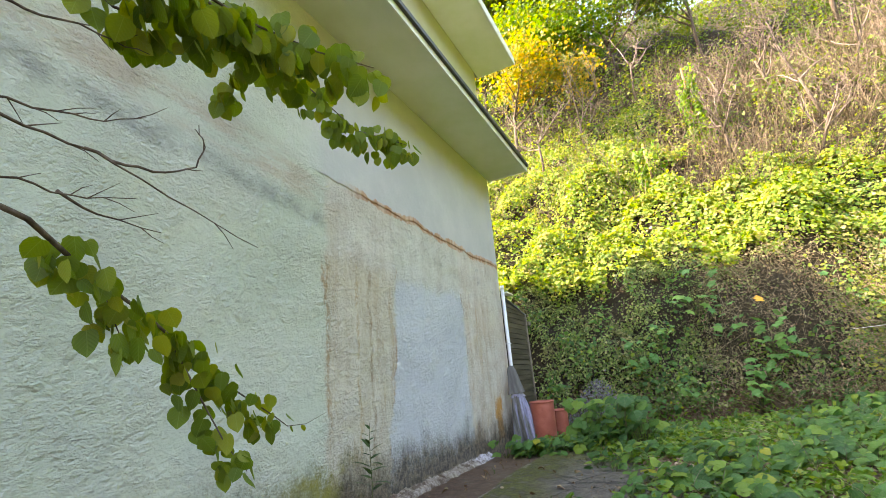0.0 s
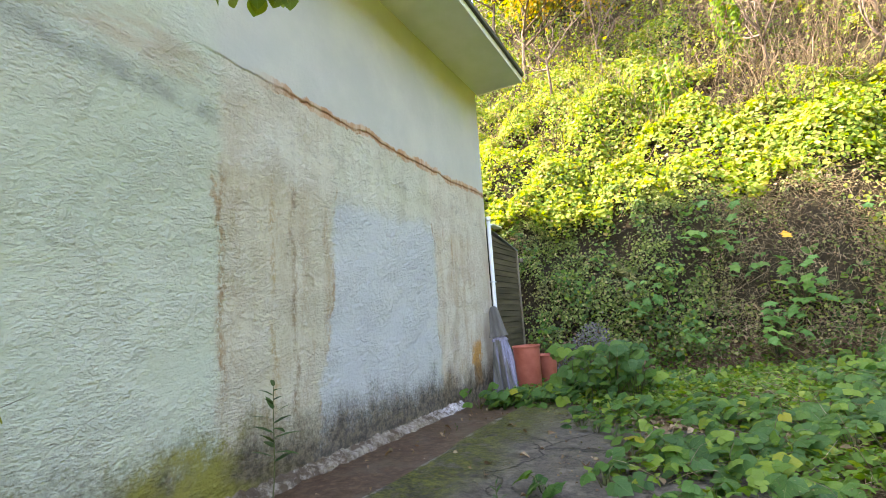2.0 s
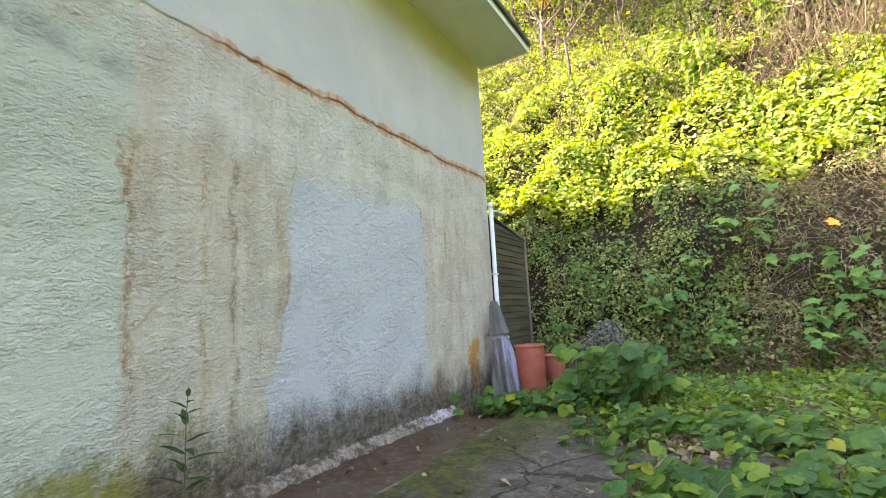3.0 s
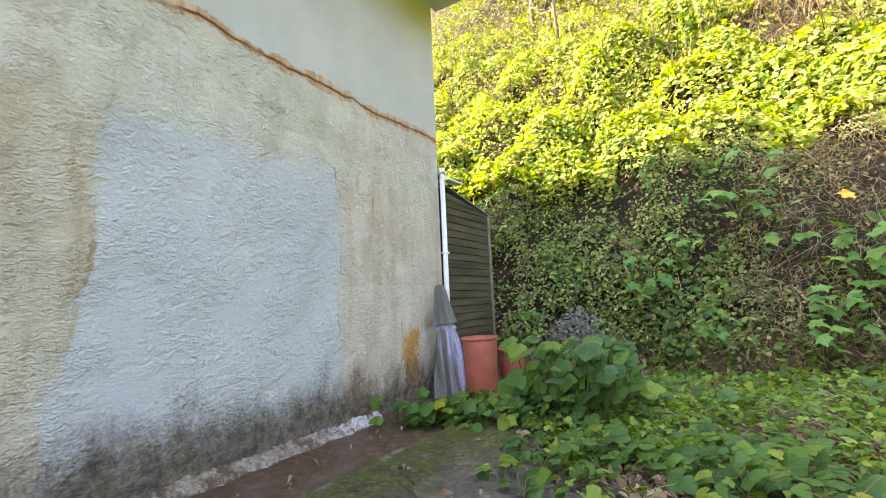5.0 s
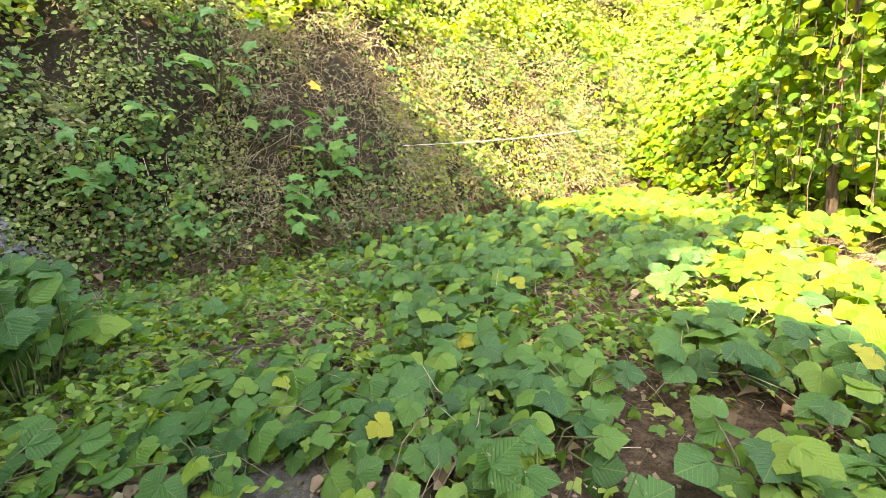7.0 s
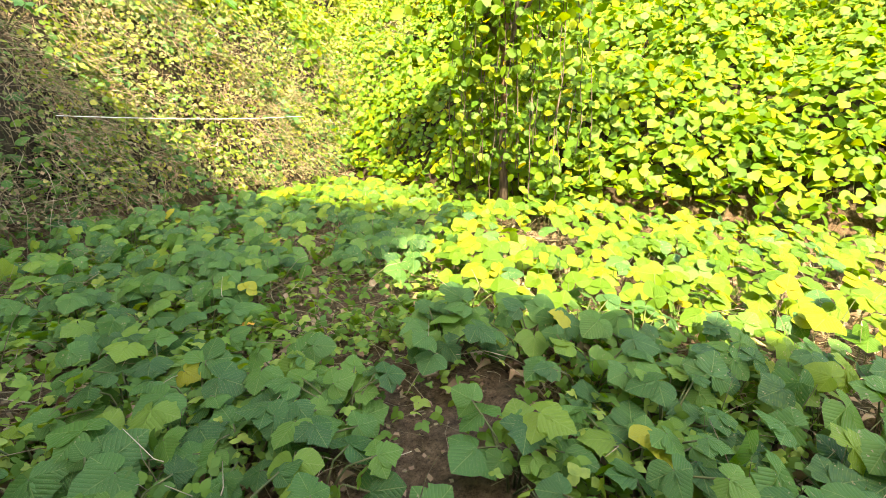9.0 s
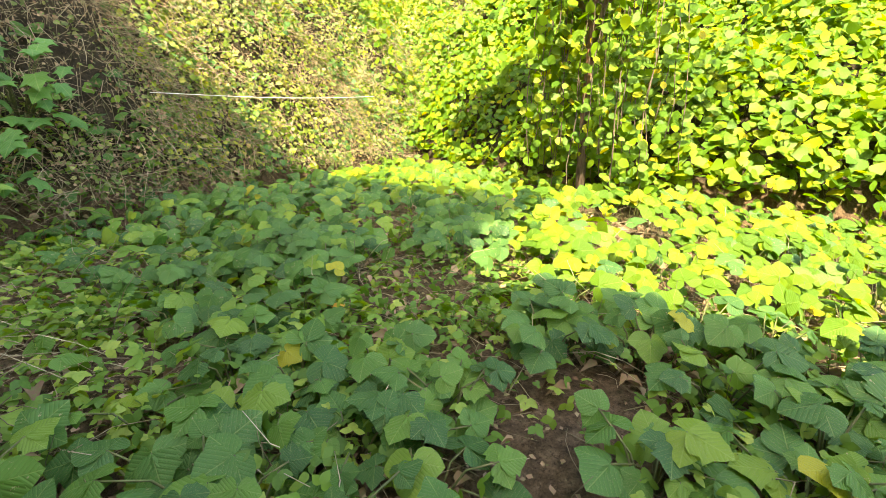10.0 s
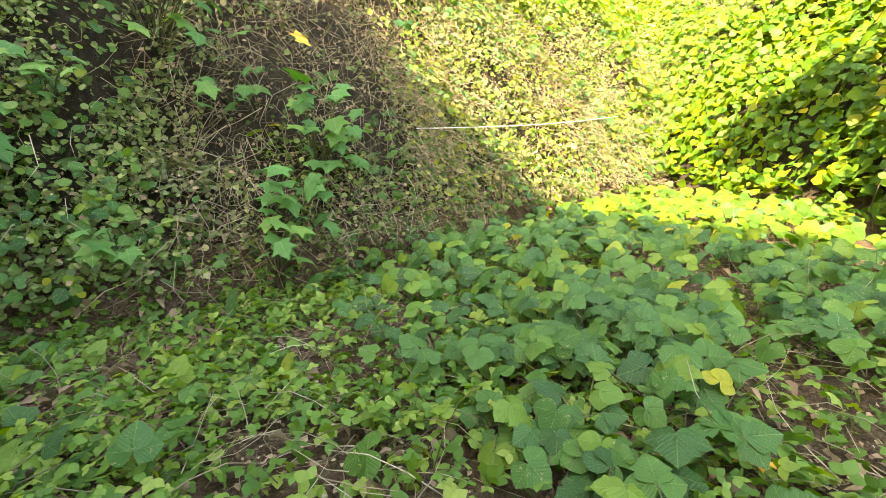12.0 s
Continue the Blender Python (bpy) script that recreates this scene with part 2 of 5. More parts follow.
    spot = n.math("MULTIPLY", n.math("MULTIPLY", n.step(ragged, -1.18, -1.06), n.step(ragged, -0.70, -0.82)), n.step(zw, 1.15, 0.92))
    col = n.mix(n.math("MULTIPLY", spot, n.step(zw, 0.15, 0.25)), col, (0.60, 0.33, 0.14))
    # splash dirt at the foot, algae further along
    dz = n.math("ADD", z, n.math("ADD", n.math("MULTIPLY", n.math("SUBTRACT", n.noise(2.0, 6, 0.72, stretch=(1, 1, 0.6)), 0.5), 1.2), n.math("MULTIPLY", n.math("SUBTRACT", n.noise(34, 3, 0.6), 0.5), 0.5)))
    dirt = n.step(dz, 0.88, 0.24)
    col = n.mix(n.math("MULTIPLY", dirt, 0.93), col, n.mix(n.step(n.noise(11, 6, 0.7), 0.36, 0.66), (0.045, 0.036, 0.027), (0.21, 0.165, 0.12)))
    alg2 = n.math("MULTIPLY", n.step(dz, 0.80, 0.45), n.step(yw, -5.6, -6.6))
    col = n.mix(n.math("MULTIPLY", alg2, n.step(n.noise(1.6, 4), 0.42, 0.6)), col, (0.28, 0.26, 0.08))
    # dark grit in the pits
    grit = n.math("MULTIPLY", n.step(n.noise(55, 3, 0.7), 0.60, 0.70), n.math("MULTIPLY", n.step(n.noise(1.4, 4), 0.40, 0.62), n.math("SUBTRACT", 1.0, up)))
    col = n.mix(n.math("MULTIPLY", grit, 0.45), col, (0.20, 0.17, 0.14))
    # cast stucco relief
    g = n.noise(48, 3, 0.6, stretch=(1, 0.75, 1.2))
    g2 = n.noise(17, 4, 0.6, stretch=(1, 0.8, 1.2))
    force = n.math("ADD", n.math("MULTIPLY", n.step(n.noise(1.8, 4, 0.6), 0.35, 0.65), 0.7), 0.3)
    rel = n.math("MULTIPLY", n.math("MULTIPLY", n.math("ADD", n.math("MULTIPLY", g, 0.7), n.math("MULTIPLY", g2, 1.3)), force), n.math("SUBTRACT", 1.0, n.math("MULTIPLY", up, 0.85)))
    rel = n.math("SUBTRACT", rel, n.math("MULTIPLY", up, -1.3))
    n.bump(rel, 1.0, 0.036)
    worn = n.t.nodes.new("ShaderNodeHueSaturation")
    worn.inputs["Value"].default_value = 0.88
    worn.inputs["Saturation"].default_value = 1.08
    n.put(worn.inputs["Color"], col)
    return n.done(worn.outputs[0], 0.85, 0.2)


def soil_material():
    n = Nodes("earth")
    f = n.noise(14, 8, 0.7)
    g = n.noise(1.2, 4)
    col = n.ramp(f, [(0.25, (0.03, 0.02, 0.013)), (0.45, (0.12, 0.078, 0.048)), (0.62, (0.21, 0.14, 0.088)), (0.85, (0.30, 0.22, 0.14))])
    col = n.mix(n.math("MULTIPLY", n.step(g, 0.5, 0.7), 0.6), col, (0.06, 0.075, 0.025))
    # shade of the gaps between bank leaves, put into the soil colour by height
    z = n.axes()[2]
    gap_shade = n.ramp(f, [(0.3, (0.02, 0.017, 0.011)), (0.6, (0.06, 0.048, 0.03)), (0.85, (0.13, 0.10, 0.065))])
    col = n.mix(n.step(z, 0.55, 1.0), col, gap_shade)
    crumb = n.noise(60, 5, 0.75)
    col = n.mix(n.math("MULTIPLY", n.step(crumb, 0.50, 0.38), 0.5), col, (0.025, 0.018, 0.012))
    col = n.mix(n.math("MULTIPLY", n.step(crumb, 0.60, 0.70), 0.6), col, (0.30, 0.22, 0.15))
    n.bump(n.math("ADD", f, crumb), 1.0, 0.05)
    return n.done(col, 0.95, 0.15)


def concrete_material():
    n = Nodes("wet_concrete")
    x, y, z = n.axes()
    f = n.noise(22, 8, 0.7)
    g = n.noise(1.6, 5, 0.6)
    v = n.t.nodes.new("ShaderNodeTexVoronoi")
    v.inputs["Scale"].default_value = 90
    n.put(v.inputs["Vector"], n.coords())
    col = n.ramp(f, [(0.3, (0.036, 0.028, 0.022)), (0.55, (0.092, 0.076, 0.060)), (0.8, (0.18, 0.155, 0.125))])
    col = n.mix(n.math("MULTIPLY", n.step(v.outputs["Distance"], 0.35, 0.2), 0.45), col, (0.24, 0.22, 0.19))
    mid = n.noise(4.5, 7, 0.72)
    col = n.mix(n.math("MULTIPLY", n.step(mid, 0.48, 0.64), 0.75), col, (0.20, 0.17, 0.135))
    col = n.mix(n.math("MULTIPLY", n.step(mid, 0.44, 0.34), 0.8), col, (0.028, 0.022, 0.017))
    c2 = n.t.nodes.new("ShaderNodeTexVoronoi")
    c2.feature = "DISTANCE_TO_EDGE"
    c2.inputs["Scale"].default_value = 0.8
    warp = n.t.nodes.new("ShaderNodeVectorMath")
    warp.operation = "MULTIPLY_ADD"
    n.put(warp.inputs[0], n.noise(2.5, 5, 0.6))
    warp.inputs[1].default_value = (0.7, 0.7, 0.0)
    n.put(warp.inputs[2], n.coords())
    n.put(c2.inputs["Vector"], warp.outputs[0])
    crack = n.step(c2.outputs["Distance"], 0.016, 0.004)
    col = n.mix(n.math("MULTIPLY", crack, 0.85), col, (0.02, 0.017, 0.012))
    xm = n.math("ADD", x, n.math("MULTIPLY", n.math("SUBTRACT", g, 0.5), 1.1))
    moss = n.math("MULTIPLY", n.step(xm, 2.15, 1.45), n.step(n.noise(6, 7, 0.75), 0.36, 0.52))
    mossb = n.math("MULTIPLY", n.step(n.math("ADD", y, n.math("MULTIPLY", g, 1.5)), -2.4, -1.2), n.step(n.noise(5, 6, 0.7), 0.45, 0.55))
    col = n.mix(n.math("MAXIMUM", moss, mossb), col, n.mix(n.step(f, 0.4, 0.7), (0.045, 0.050, 0.010), (0.17, 0.16, 0.022)))
    lip = n.math("MULTIPLY", n.step(n.math("ADD", x, n.math("MULTIPLY", n.noise(7, 5, 0.7), 0.22)), 1.30, 1.24), n.step(n.noise(2.2, 6, 0.75), 0.48, 0.60))
    col = n.mix(lip, col, n.mix(n.step(f, 0.35, 0.65), (0.12, 0.10, 0.085), (0.38, 0.34, 0.31)))
    n.bump(n.math("SUBTRACT", n.math("ADD", n.math("ADD", f, mid), n.math("MULTIPLY", n.math("MAXIMUM", moss, mossb), 0.9)), crack), 0.9, 0.035)
    return n.done(col, n.mix(n.step(g, 0.4, 0.7), (0.55,) * 3, (0.85,) * 3), 0.4)


def channel_material():
    n = Nodes("muddy_channel")
    f = n.noise(10, 7, 0.65)
    g = n.noise(1.5, 4)
    col = n.ramp(f, [(0.3, (0.040, 0.019, 0.010)), (0.55, (0.09, 0.050, 0.030)), (0.8, (0.20, 0.135, 0.09))])
    col = n.mix(n.math("MULTIPLY", n.step(g, 0.50, 0.68), 0.6), col, (0.11, 0.085, 0.065))
    fleck = n.math("MULTIPLY", n.step(n.noise(30, 4, 0.7), 0.66, 0.72), n.step(n.noise(2.3, 4), 0.48, 0.6))
    col = n.mix(fleck, col, (0.55, 0.50, 0.46))
    n.bump(f, 0.5, 0.02)
    return n.done(col, 0.6, 0.4)


M_WALL = wall_material()
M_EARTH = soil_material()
M_SLAB = concrete_material()
M_CHANNEL = channel_material()


def mortar_material():
    n = Nodes("rough_mortar")
    x, y, z = n.axes()
    f = n.noise(16, 7, 0.7)
    g = n.noise(2.0, 4)
    dull = n.ramp(f, [(0.3, (0.09, 0.07, 0.055)), (0.5, (0.25, 0.205, 0.165)), (0.75, (0.44, 0.39, 0.35))])
    pale = n.ramp(f, [(0.3, (0.20, 0.17, 0.16)), (0.65, (0.62, 0.58, 0.60))])
    n.bump(f, 0.8, 0.03)
    col = n.mix(n.step(n.math("ADD", y, n.math("MULTIPLY", g, 2.0)), -2.2, -1.2), dull, pale)
    soil = n.step(n.math("ADD", n.noise(3.4, 6, 0.7), n.math("MULTIPLY", n.noise(13, 4, 0.7), 0.4)), 0.66, 0.78)
    return n.done(n.mix(n.math("MULTIPLY", soil, 0.9), col, (0.09, 0.06, 0.04)), 0.9)


M_MORTAR = mortar_material()
M_SOFFIT = plain("soffit_paint", (0.62, 0.66, 0.50), (0.70, 0.72, 0.62), 1.5, 0.7, bump=0.05)
M_FASCIA = plain("fascia_paint", (0.66, 0.68, 0.58), (0.72, 0.72, 0.64), 3, 0.6, bump=0.05)
M_GUTTER = plain("dark_gutter", (0.03, 0.035, 0.03), (0.07, 0.07, 0.06), 6, 0.5)
M_ROOF = plain("roof_sheet", (0.16, 0.17, 0.18), (0.24, 0.25, 0.26), 2, 0.6)
M_PIPE = plain("white_plastic", (0.72, 0.75, 0.80), (0.80, 0.82, 0.84), 5, 0.4, bump=0.03)
M_DARKWOOD = plain("dark_stained_wood", (0.045, 0.037, 0.022), (0.11, 0.09, 0.056), 5, 0.75, stretch=(1, 0.12, 1.5), bump=0.4)
M_GREYWOOD = plain("weathered_wood", (0.14, 0.12, 0.09), (0.26, 0.22, 0.17), 7, 0.85, stretch=(1, 1, 0.1))
M_CANVAS = plain("faded_canvas", (0.10, 0.095, 0.09), (0.20, 0.19, 0.185), 6, 0.9, stretch=(1, 1, 0.15), bump=0.4)
M_CANVAS_BLUE = plain("faded_blue_canvas", (0.22, 0.21, 0.30), (0.36, 0.35, 0.45), 6, 0.9, stretch=(1, 1, 0.15), bump=0.4)


def striped_canvas():
    n = Nodes("striped_canvas")
    f = n.noise(8, 5, 0.6, stretch=(1, 1, 0.06))
    g = n.noise(30, 5, 0.7)
    col = n.ramp(f, [(0.38, (0.075, 0.072, 0.06)), (0.48, (0.16, 0.155, 0.14)), (0.56, (0.20, 0.20, 0.27)), (0.66, (0.40, 0.40, 0.56))])
    col = n.mix(n.math("MULTIPLY", n.step(g, 0.48, 0.68), 0.4), col, (0.10, 0.095, 0.08))
    n.bump(g, 0.4, 0.01)
    return n.done(col, 0.9)


M_CANVAS_STRIPED = striped_canvas()
M_TUB = plain("red_plastic", (0.34, 0.085, 0.055), (0.44, 0.13, 0.09), 4, 0.55, bump=0.05)
M_BARK = plain("bark", (0.05, 0.035, 0.025), (0.16, 0.12, 0.09), 18, 0.95, stretch=(1, 1, 0.2), bump=0.8)
M_POST = plain("rusty_post", (0.12, 0.06, 0.035), (0.22, 0.12, 0.07), 9, 0.9)
M_STRING = plain("white_cord", (0.8, 0.8, 0.78), (0.7, 0.7, 0.68), 10, 0.7, bump=0)

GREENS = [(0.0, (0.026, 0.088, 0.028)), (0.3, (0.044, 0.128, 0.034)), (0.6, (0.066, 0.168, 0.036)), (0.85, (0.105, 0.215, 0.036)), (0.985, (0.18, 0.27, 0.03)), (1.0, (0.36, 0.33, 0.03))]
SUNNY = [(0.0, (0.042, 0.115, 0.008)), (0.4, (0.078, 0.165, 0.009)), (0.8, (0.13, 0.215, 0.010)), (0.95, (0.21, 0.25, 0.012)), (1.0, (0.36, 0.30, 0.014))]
IVY = [(0.0, (0.065, 0.098, 0.036)), (0.4, (0.125, 0.180, 0.056)), (0.7, (0.185, 0.250, 0.075)), (0.93, (0.29, 0.34, 0.12)), (1.0, (0.40, 0.32, 0.18))]
AUTUMN = [(0.0, (0.09, 0.12, 0.025)), (0.4, (0.20, 0.19, 0.03)), (0.75, (0.33, 0.22, 0.035)), (1.0, (0.38, 0.29, 0.055))]
DRY = [(0.0, (0.10, 0.062, 0.040)), (0.4, (0.21, 0.135, 0.088)), (0.75, (0.30, 0.20, 0.135)), (1.0, (0.40, 0.29, 0.20))]
M_KUDZU = leafy("kudzu_leaf", GREENS, 0.38, 0.48, blotch=0.8, veins=True, spec=0.28)
M_KUDZU_ONE = leafy("kudzu_leaf_single", GREENS, 0.38, 0.48, single=True, blotch=0.8, veins=True, spec=0.28)
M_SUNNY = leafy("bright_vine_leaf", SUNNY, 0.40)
# lit copy of the kudzu leaf, the sun's yellow put into its colour
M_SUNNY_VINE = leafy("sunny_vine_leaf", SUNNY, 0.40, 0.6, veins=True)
M_SLOPE = leafy("slope_leaf", [(0.0, (0.085, 0.16, 0.026)), (0.35, (0.17, 0.27, 0.036)), (0.7, (0.29, 0.36, 0.06)), (0.9, (0.42, 0.40, 0.12)), (1.0, (0.46, 0.36, 0.20))], 0.42, 0.6, patch=0.22)
M_IVY = leafy("ivy_leaf", IVY, 0.25, 0.5, patch=0.55)
M_AUTUMN = leafy("autumn_leaf", AUTUMN, 0.4)
M_LITTER = leafy("dry_leaf", DRY, 0.15, 0.85)
M_WEED = leafy("weed_leaf", [(0.0, (0.055, 0.125, 0.026)), (0.6, (0.115, 0.22, 0.036)), (1.0, (0.25, 0.32, 0.07))], 0.35)
M_TREELEAF = leafy("tree_leaf", [(0.0, (0.06, 0.115, 0.022)), (0.6, (0.10, 0.15, 0.03)), (1.0, (0.20, 0.22, 0.04))], 0.42)
M_TWIG = leafy("dead_twig", [(0.0, (0.13, 0.095, 0.065)), (0.5, (0.28, 0.205, 0.135)), (1.0, (0.46, 0.37, 0.26))], 0.0, 0.9)
M_BRUSH = leafy("brushwood", [(0.0, (0.06, 0.04, 0.03)), (0.5, (0.145, 0.095, 0.07)), (1.0, (0.28, 0.195, 0.15))], 0.0, 0.9)
M_STRAW = leafy("dry_straw", [(0.0, (0.13, 0.085, 0.045)), (0.5, (0.27, 0.19, 0.10)), (1.0, (0.44, 0.33, 0.19))], 0.0, 0.9)
M_STEM = plain("green_stem", (0.06, 0.085, 0.028), (0.13, 0.13, 0.05), 12, 0.7)

# ---------------------------------------------------------------- mesh helpers


def part(name, bm, material, parent=None, label=""):
    me = bpy.data.meshes.new(name)
    bm.normal_update()
    bm.to_mesh(me)
    bm.free()
    me.materials.append(material)
    ob = new(name, me)
    if parent:
        ob.parent = parent
    return tagged(ob, label)


def box(x0, x1, y0, y1, z0, z1, bevel=0.0):
    bm = bmesh.new()
    bmesh.ops.create_cube(bm, size=1)
    for v in bm.verts:
        v.co = Vector(((x0 + x1) / 2 + v.co.x * (x1 - x0), (y0 + y1) / 2 + v.co.y * (y1 - y0), (z0 + z1) / 2 + v.co.z * (z1 - z0)))
    if bevel:
        bmesh.ops.bevel(bm, geom=bm.edges[:], offset=bevel, segments=2, affect="EDGES", profile=0.5)
    return bm


def lathe(profile, seg=28, at=(0, 0, 0), wob=0.0):
    bm = bmesh.new()
    rings = []
    for r, z in profile:
        rings.append([bm.verts.new((at[0] + r * (1 + wob * math.sin(3 * i / seg * math.tau)) * math.cos(i / seg * math.tau),
                                    at[1] + r * math.sin(i / seg * math.tau), at[2] + z)) for i in range(seg)])
    for a, b in zip(rings, rings[1:]):
        for i in range(seg):
            bm.faces.new((a[i], a[(i + 1) % seg], b[(i + 1) % seg], b[i])).smooth = True
    return bm


def tube(bm, pts, radii, sides=6):
    """A round tapered stalk along pts, added to bm."""
    pts = [Vector(p) for p in pts]
    rings = []
    for i, p in enumerate(pts):
        way = (pts[min(i + 1, len(pts) - 1)] - pts[max(i - 1, 0)]).normalized()
        side = way.orthogonal().normalized() if i == 0 else (rings_side - way * rings_side.dot(way)).normalized()
        rings_side = side
        other = way.cross(side)
        r = radii[i] if isinstance(radii, (list, tuple)) else radii
        rings.append([bm.verts.new(p + (side * math.cos(a) + other * math.sin(a)) * r) for a in (math.tau * k / sides for k in range(sides))])
    for a, b in zip(rings, rings[1:]):
        for k in range(sides):
            bm.faces.new((a[k], a[(k + 1) % sides], b[(k + 1) % sides], b[k])).smooth = True
    bm.faces.new(rings[0][::-1])
    bm.faces.new(rings[-1])
    return bm


def blade(half, droop=0.15, fold=0.18, lobes=0.0):
    """A folded leaf of length 1 along +y: points and faces. half: half widths at even steps."""
    n = len(half)
    mid = [(0.0, i / (n + 1), -droop * (i / (n + 1)) ** 2) for i in range(n + 2)]
    pts, faces = list(mid), []
    for s in (1, -1):
        base = len(pts)
        for i, w in enumerate(half):
            v = (i + 1) / (n + 1)
            back = 0.10 if i == 0 else (-0.06 * lobes if i % 2 else 0.0)
            pts.append((s * w, v - back, -droop * v * v + fold * w - 0.35 * w * w))
        side = [0] + [base + i for i in range(n)] + [n + 1]
        for i in range(n + 1):
            q = [i, i + 1, side[i + 1], side[i]] if s < 0 else [i, side[i], side[i + 1], i + 1]
            q = [k for j, k in enumerate(q) if k not in q[:j]]
            faces.append(q)
    return np.array(pts, float), faces


def outline(rim, droop=0.15, fold=0.18):
    """A leaf from its rim: (along, half width) from base to tip; midrib folded, blade drooping."""
    n = len(rim)
    along = [0.0] + [min(0.95, max(0.04, v)) + 0.01 * i for i, (v, w) in enumerate(rim)] + [1.0]
    pts = [(0.0, v, -droop * v * v) for v in along]
    faces = []
    for s in (1, -1):
        base = len(pts)
        for v, w in rim:
            pts.append((s * w, v, -droop * v * v + fold * w - 0.6 * w * w))
        side = [0] + [base + i for i in range(n)] + [n + 1]
        for i in range(n + 1):
            q = [i, i + 1, side[i + 1], side[i]] if s < 0 else [i, side[i], side[i + 1], i + 1]
            q = [k for j, k in enumerate(q) if k not in q[:j]]
            faces.append(q)
    return np.array(pts, float), faces


def trio(half, size_side=0.85):
    """Three leaflets on one stalk, joined at one point."""
    p, f = outline(half, 0.10, 0.20)
    pts, faces, uv = [], [], []
    for ang, s, tilt in ((0, 1.0, -8), (82, size_side, -14), (-82, size_side, -14)):
        m = np.array(pose(0, 0, 0, tilt, 0, ang).to_3x3())
        q = (p * s + np.array((0, 0.10, 0))) @ m.T
        q[0] = 0
        k = len(pts)
        remap = [0 if i == 0 else (k + i - 1 if k else i) for i in range(len(q))]
        pts.extend(q if not k else q[1:])
        uv.extend(p[:, :2] if not k else p[1:, :2])
        faces += [[remap[i] for i in fc] for fc in f]
    return np.array(pts), faces, np.array(uv)


def turns(normals, spin, rng):
    """Rotation matrices that take z to the normals, spun about them."""
    nz = normals / np.linalg.norm(normals, axis=1, keepdims=True)
    ref = np.where(np.abs(nz[:, 2:3]) < 0.95, np.array([[0, 0, 1.0]]), np.array([[1.0, 0, 0]]))
    a = np.cross(ref, nz)
    a /= np.linalg.norm(a, axis=1, keepdims=True)
    b = np.cross(nz, a)
    c, s = np.cos(spin)[:, None], np.sin(spin)[:, None]
    return np.stack((a * c + b * s, b * c - a * s, nz), axis=2)


def strew(name, kind, places, rots, sizes, material, parent=None):
    """Many like pieces in one mesh."""
    pts, faces = kind[0], kind[1]
    local = kind[2] if len(kind) > 2 else pts[:, :2]
    n, k = len(places), len(pts)
    verts = places[:, None, :] + sizes[:, None, None] * np.einsum("nij,kj->nki", rots, pts)
    lens = np.array([len(f) for f in faces])
    flat = np.concatenate([np.array(f) for f in faces])
    loops = (flat[None, :] + (np.arange(n) * k)[:, None]).ravel()
    starts = (np.concatenate(([0], np.cumsum(lens)[:-1]))[None, :] + (np.arange(n) * len(flat))[:, None]).ravel()
    me = bpy.data.meshes.new(name)
    me.vertices.add(n * k)
    me.vertices.foreach_set("co", verts.ravel().astype(np.float32))
    me.loops.add(len(loops))
    me.loops.foreach_set("vertex_index", loops.astype(np.int32))
    me.polygons.add(len(starts))
    me.polygons.foreach_set("loop_start", starts.astype(np.int32))
    me.polygons.foreach_set("use_smooth", np.ones(len(starts), bool))
    me.uv_layers.new(name="blade").data.foreach_set("uv", np.tile(local[flat].ravel(), n).astype(np.float32))
    me.update(calc_edges=True)
    me.validate()
    me.materials.append(material)
    ob = new(name, me)
    if parent:
        ob.parent = parent
    return ob


def single(name, kind, material):
    me = bpy.data.meshes.new(name)
    me.from_pydata([tuple(p) for p in kind[0]], [], kind[1])
    me.polygons.foreach_set("use_smooth", np.ones(len(kind[1]), bool))
    local = kind[2] if len(kind) > 2 else kind[0][:, :2]
    flat = np.concatenate([np.array(f) for f in kind[1]])
    me.uv_layers.new(name="blade").data.foreach_set("uv", local[flat].ravel().astype(np.float32))
    me.materials.append(material)
    return me


ROUND = ((-0.09, 0.20), (0.0, 0.42), (0.18, 0.55), (0.44, 0.56), (0.68, 0.42), (0.88, 0.19))
LOBED = ((-0.09, 0.20), (0.0, 0.44), (0.15, 0.55), (0.33, 0.47), (0.46, 0.62), (0.60, 0.40), (0.78, 0.27), (0.91, 0.11))
KUDZU = trio(ROUND)
KUDZU_LOBED = trio(LOBED)
SPRAY = trio(((0.06, 0.30), (0.45, 0.40), (0.75, 0.22)), 0.9)
TINY = blade((0.40,), 0.15, 0.3)
OVAL = (np.array(((0, 0, 0), (0.40, 0.20, 0.08), (0.38, 0.66, 0.03), (0, 1, -0.14), (-0.38, 0.66, 0.03), (-0.40, 0.20, 0.08)), float), [[0, 1, 2, 3], [0, 3, 4, 5]])
BROAD = (np.array(((0, 0, 0), (0.50, 0.06, 0.04), (0.56, 0.50, 0.06), (0, 1, -0.16), (-0.56, 0.50, 0.06), (-0.50, 0.06, 0.04)), float), [[0, 1, 2, 3], [0, 3, 4, 5]])
SIMPLE = blade((0.34, 0.40, 0.26), 0.2, 0.2)
HEART = outline(((-0.03, 0.22), (0.10, 0.42), (0.32, 0.49), (0.56, 0.44), (0.78, 0.27), (0.93, 0.09)), 0.12, 0.12)
SMALL = blade((0.42, 0.30), 0.2, 0.25)
LANCE = blade((0.10, 0.13, 0.08), 0.3, 0.1)
CURLED = blade((0.26, 0.36, 0.20), 0.75, 1.1)
MAPLE = outline(((-0.08, 0.24), (0.03, 0.46), (0.16, 0.34), (0.30, 0.38), (0.52, 0.58), (0.55, 0.30), (0.78, 0.16)), 0.2, 0.15)


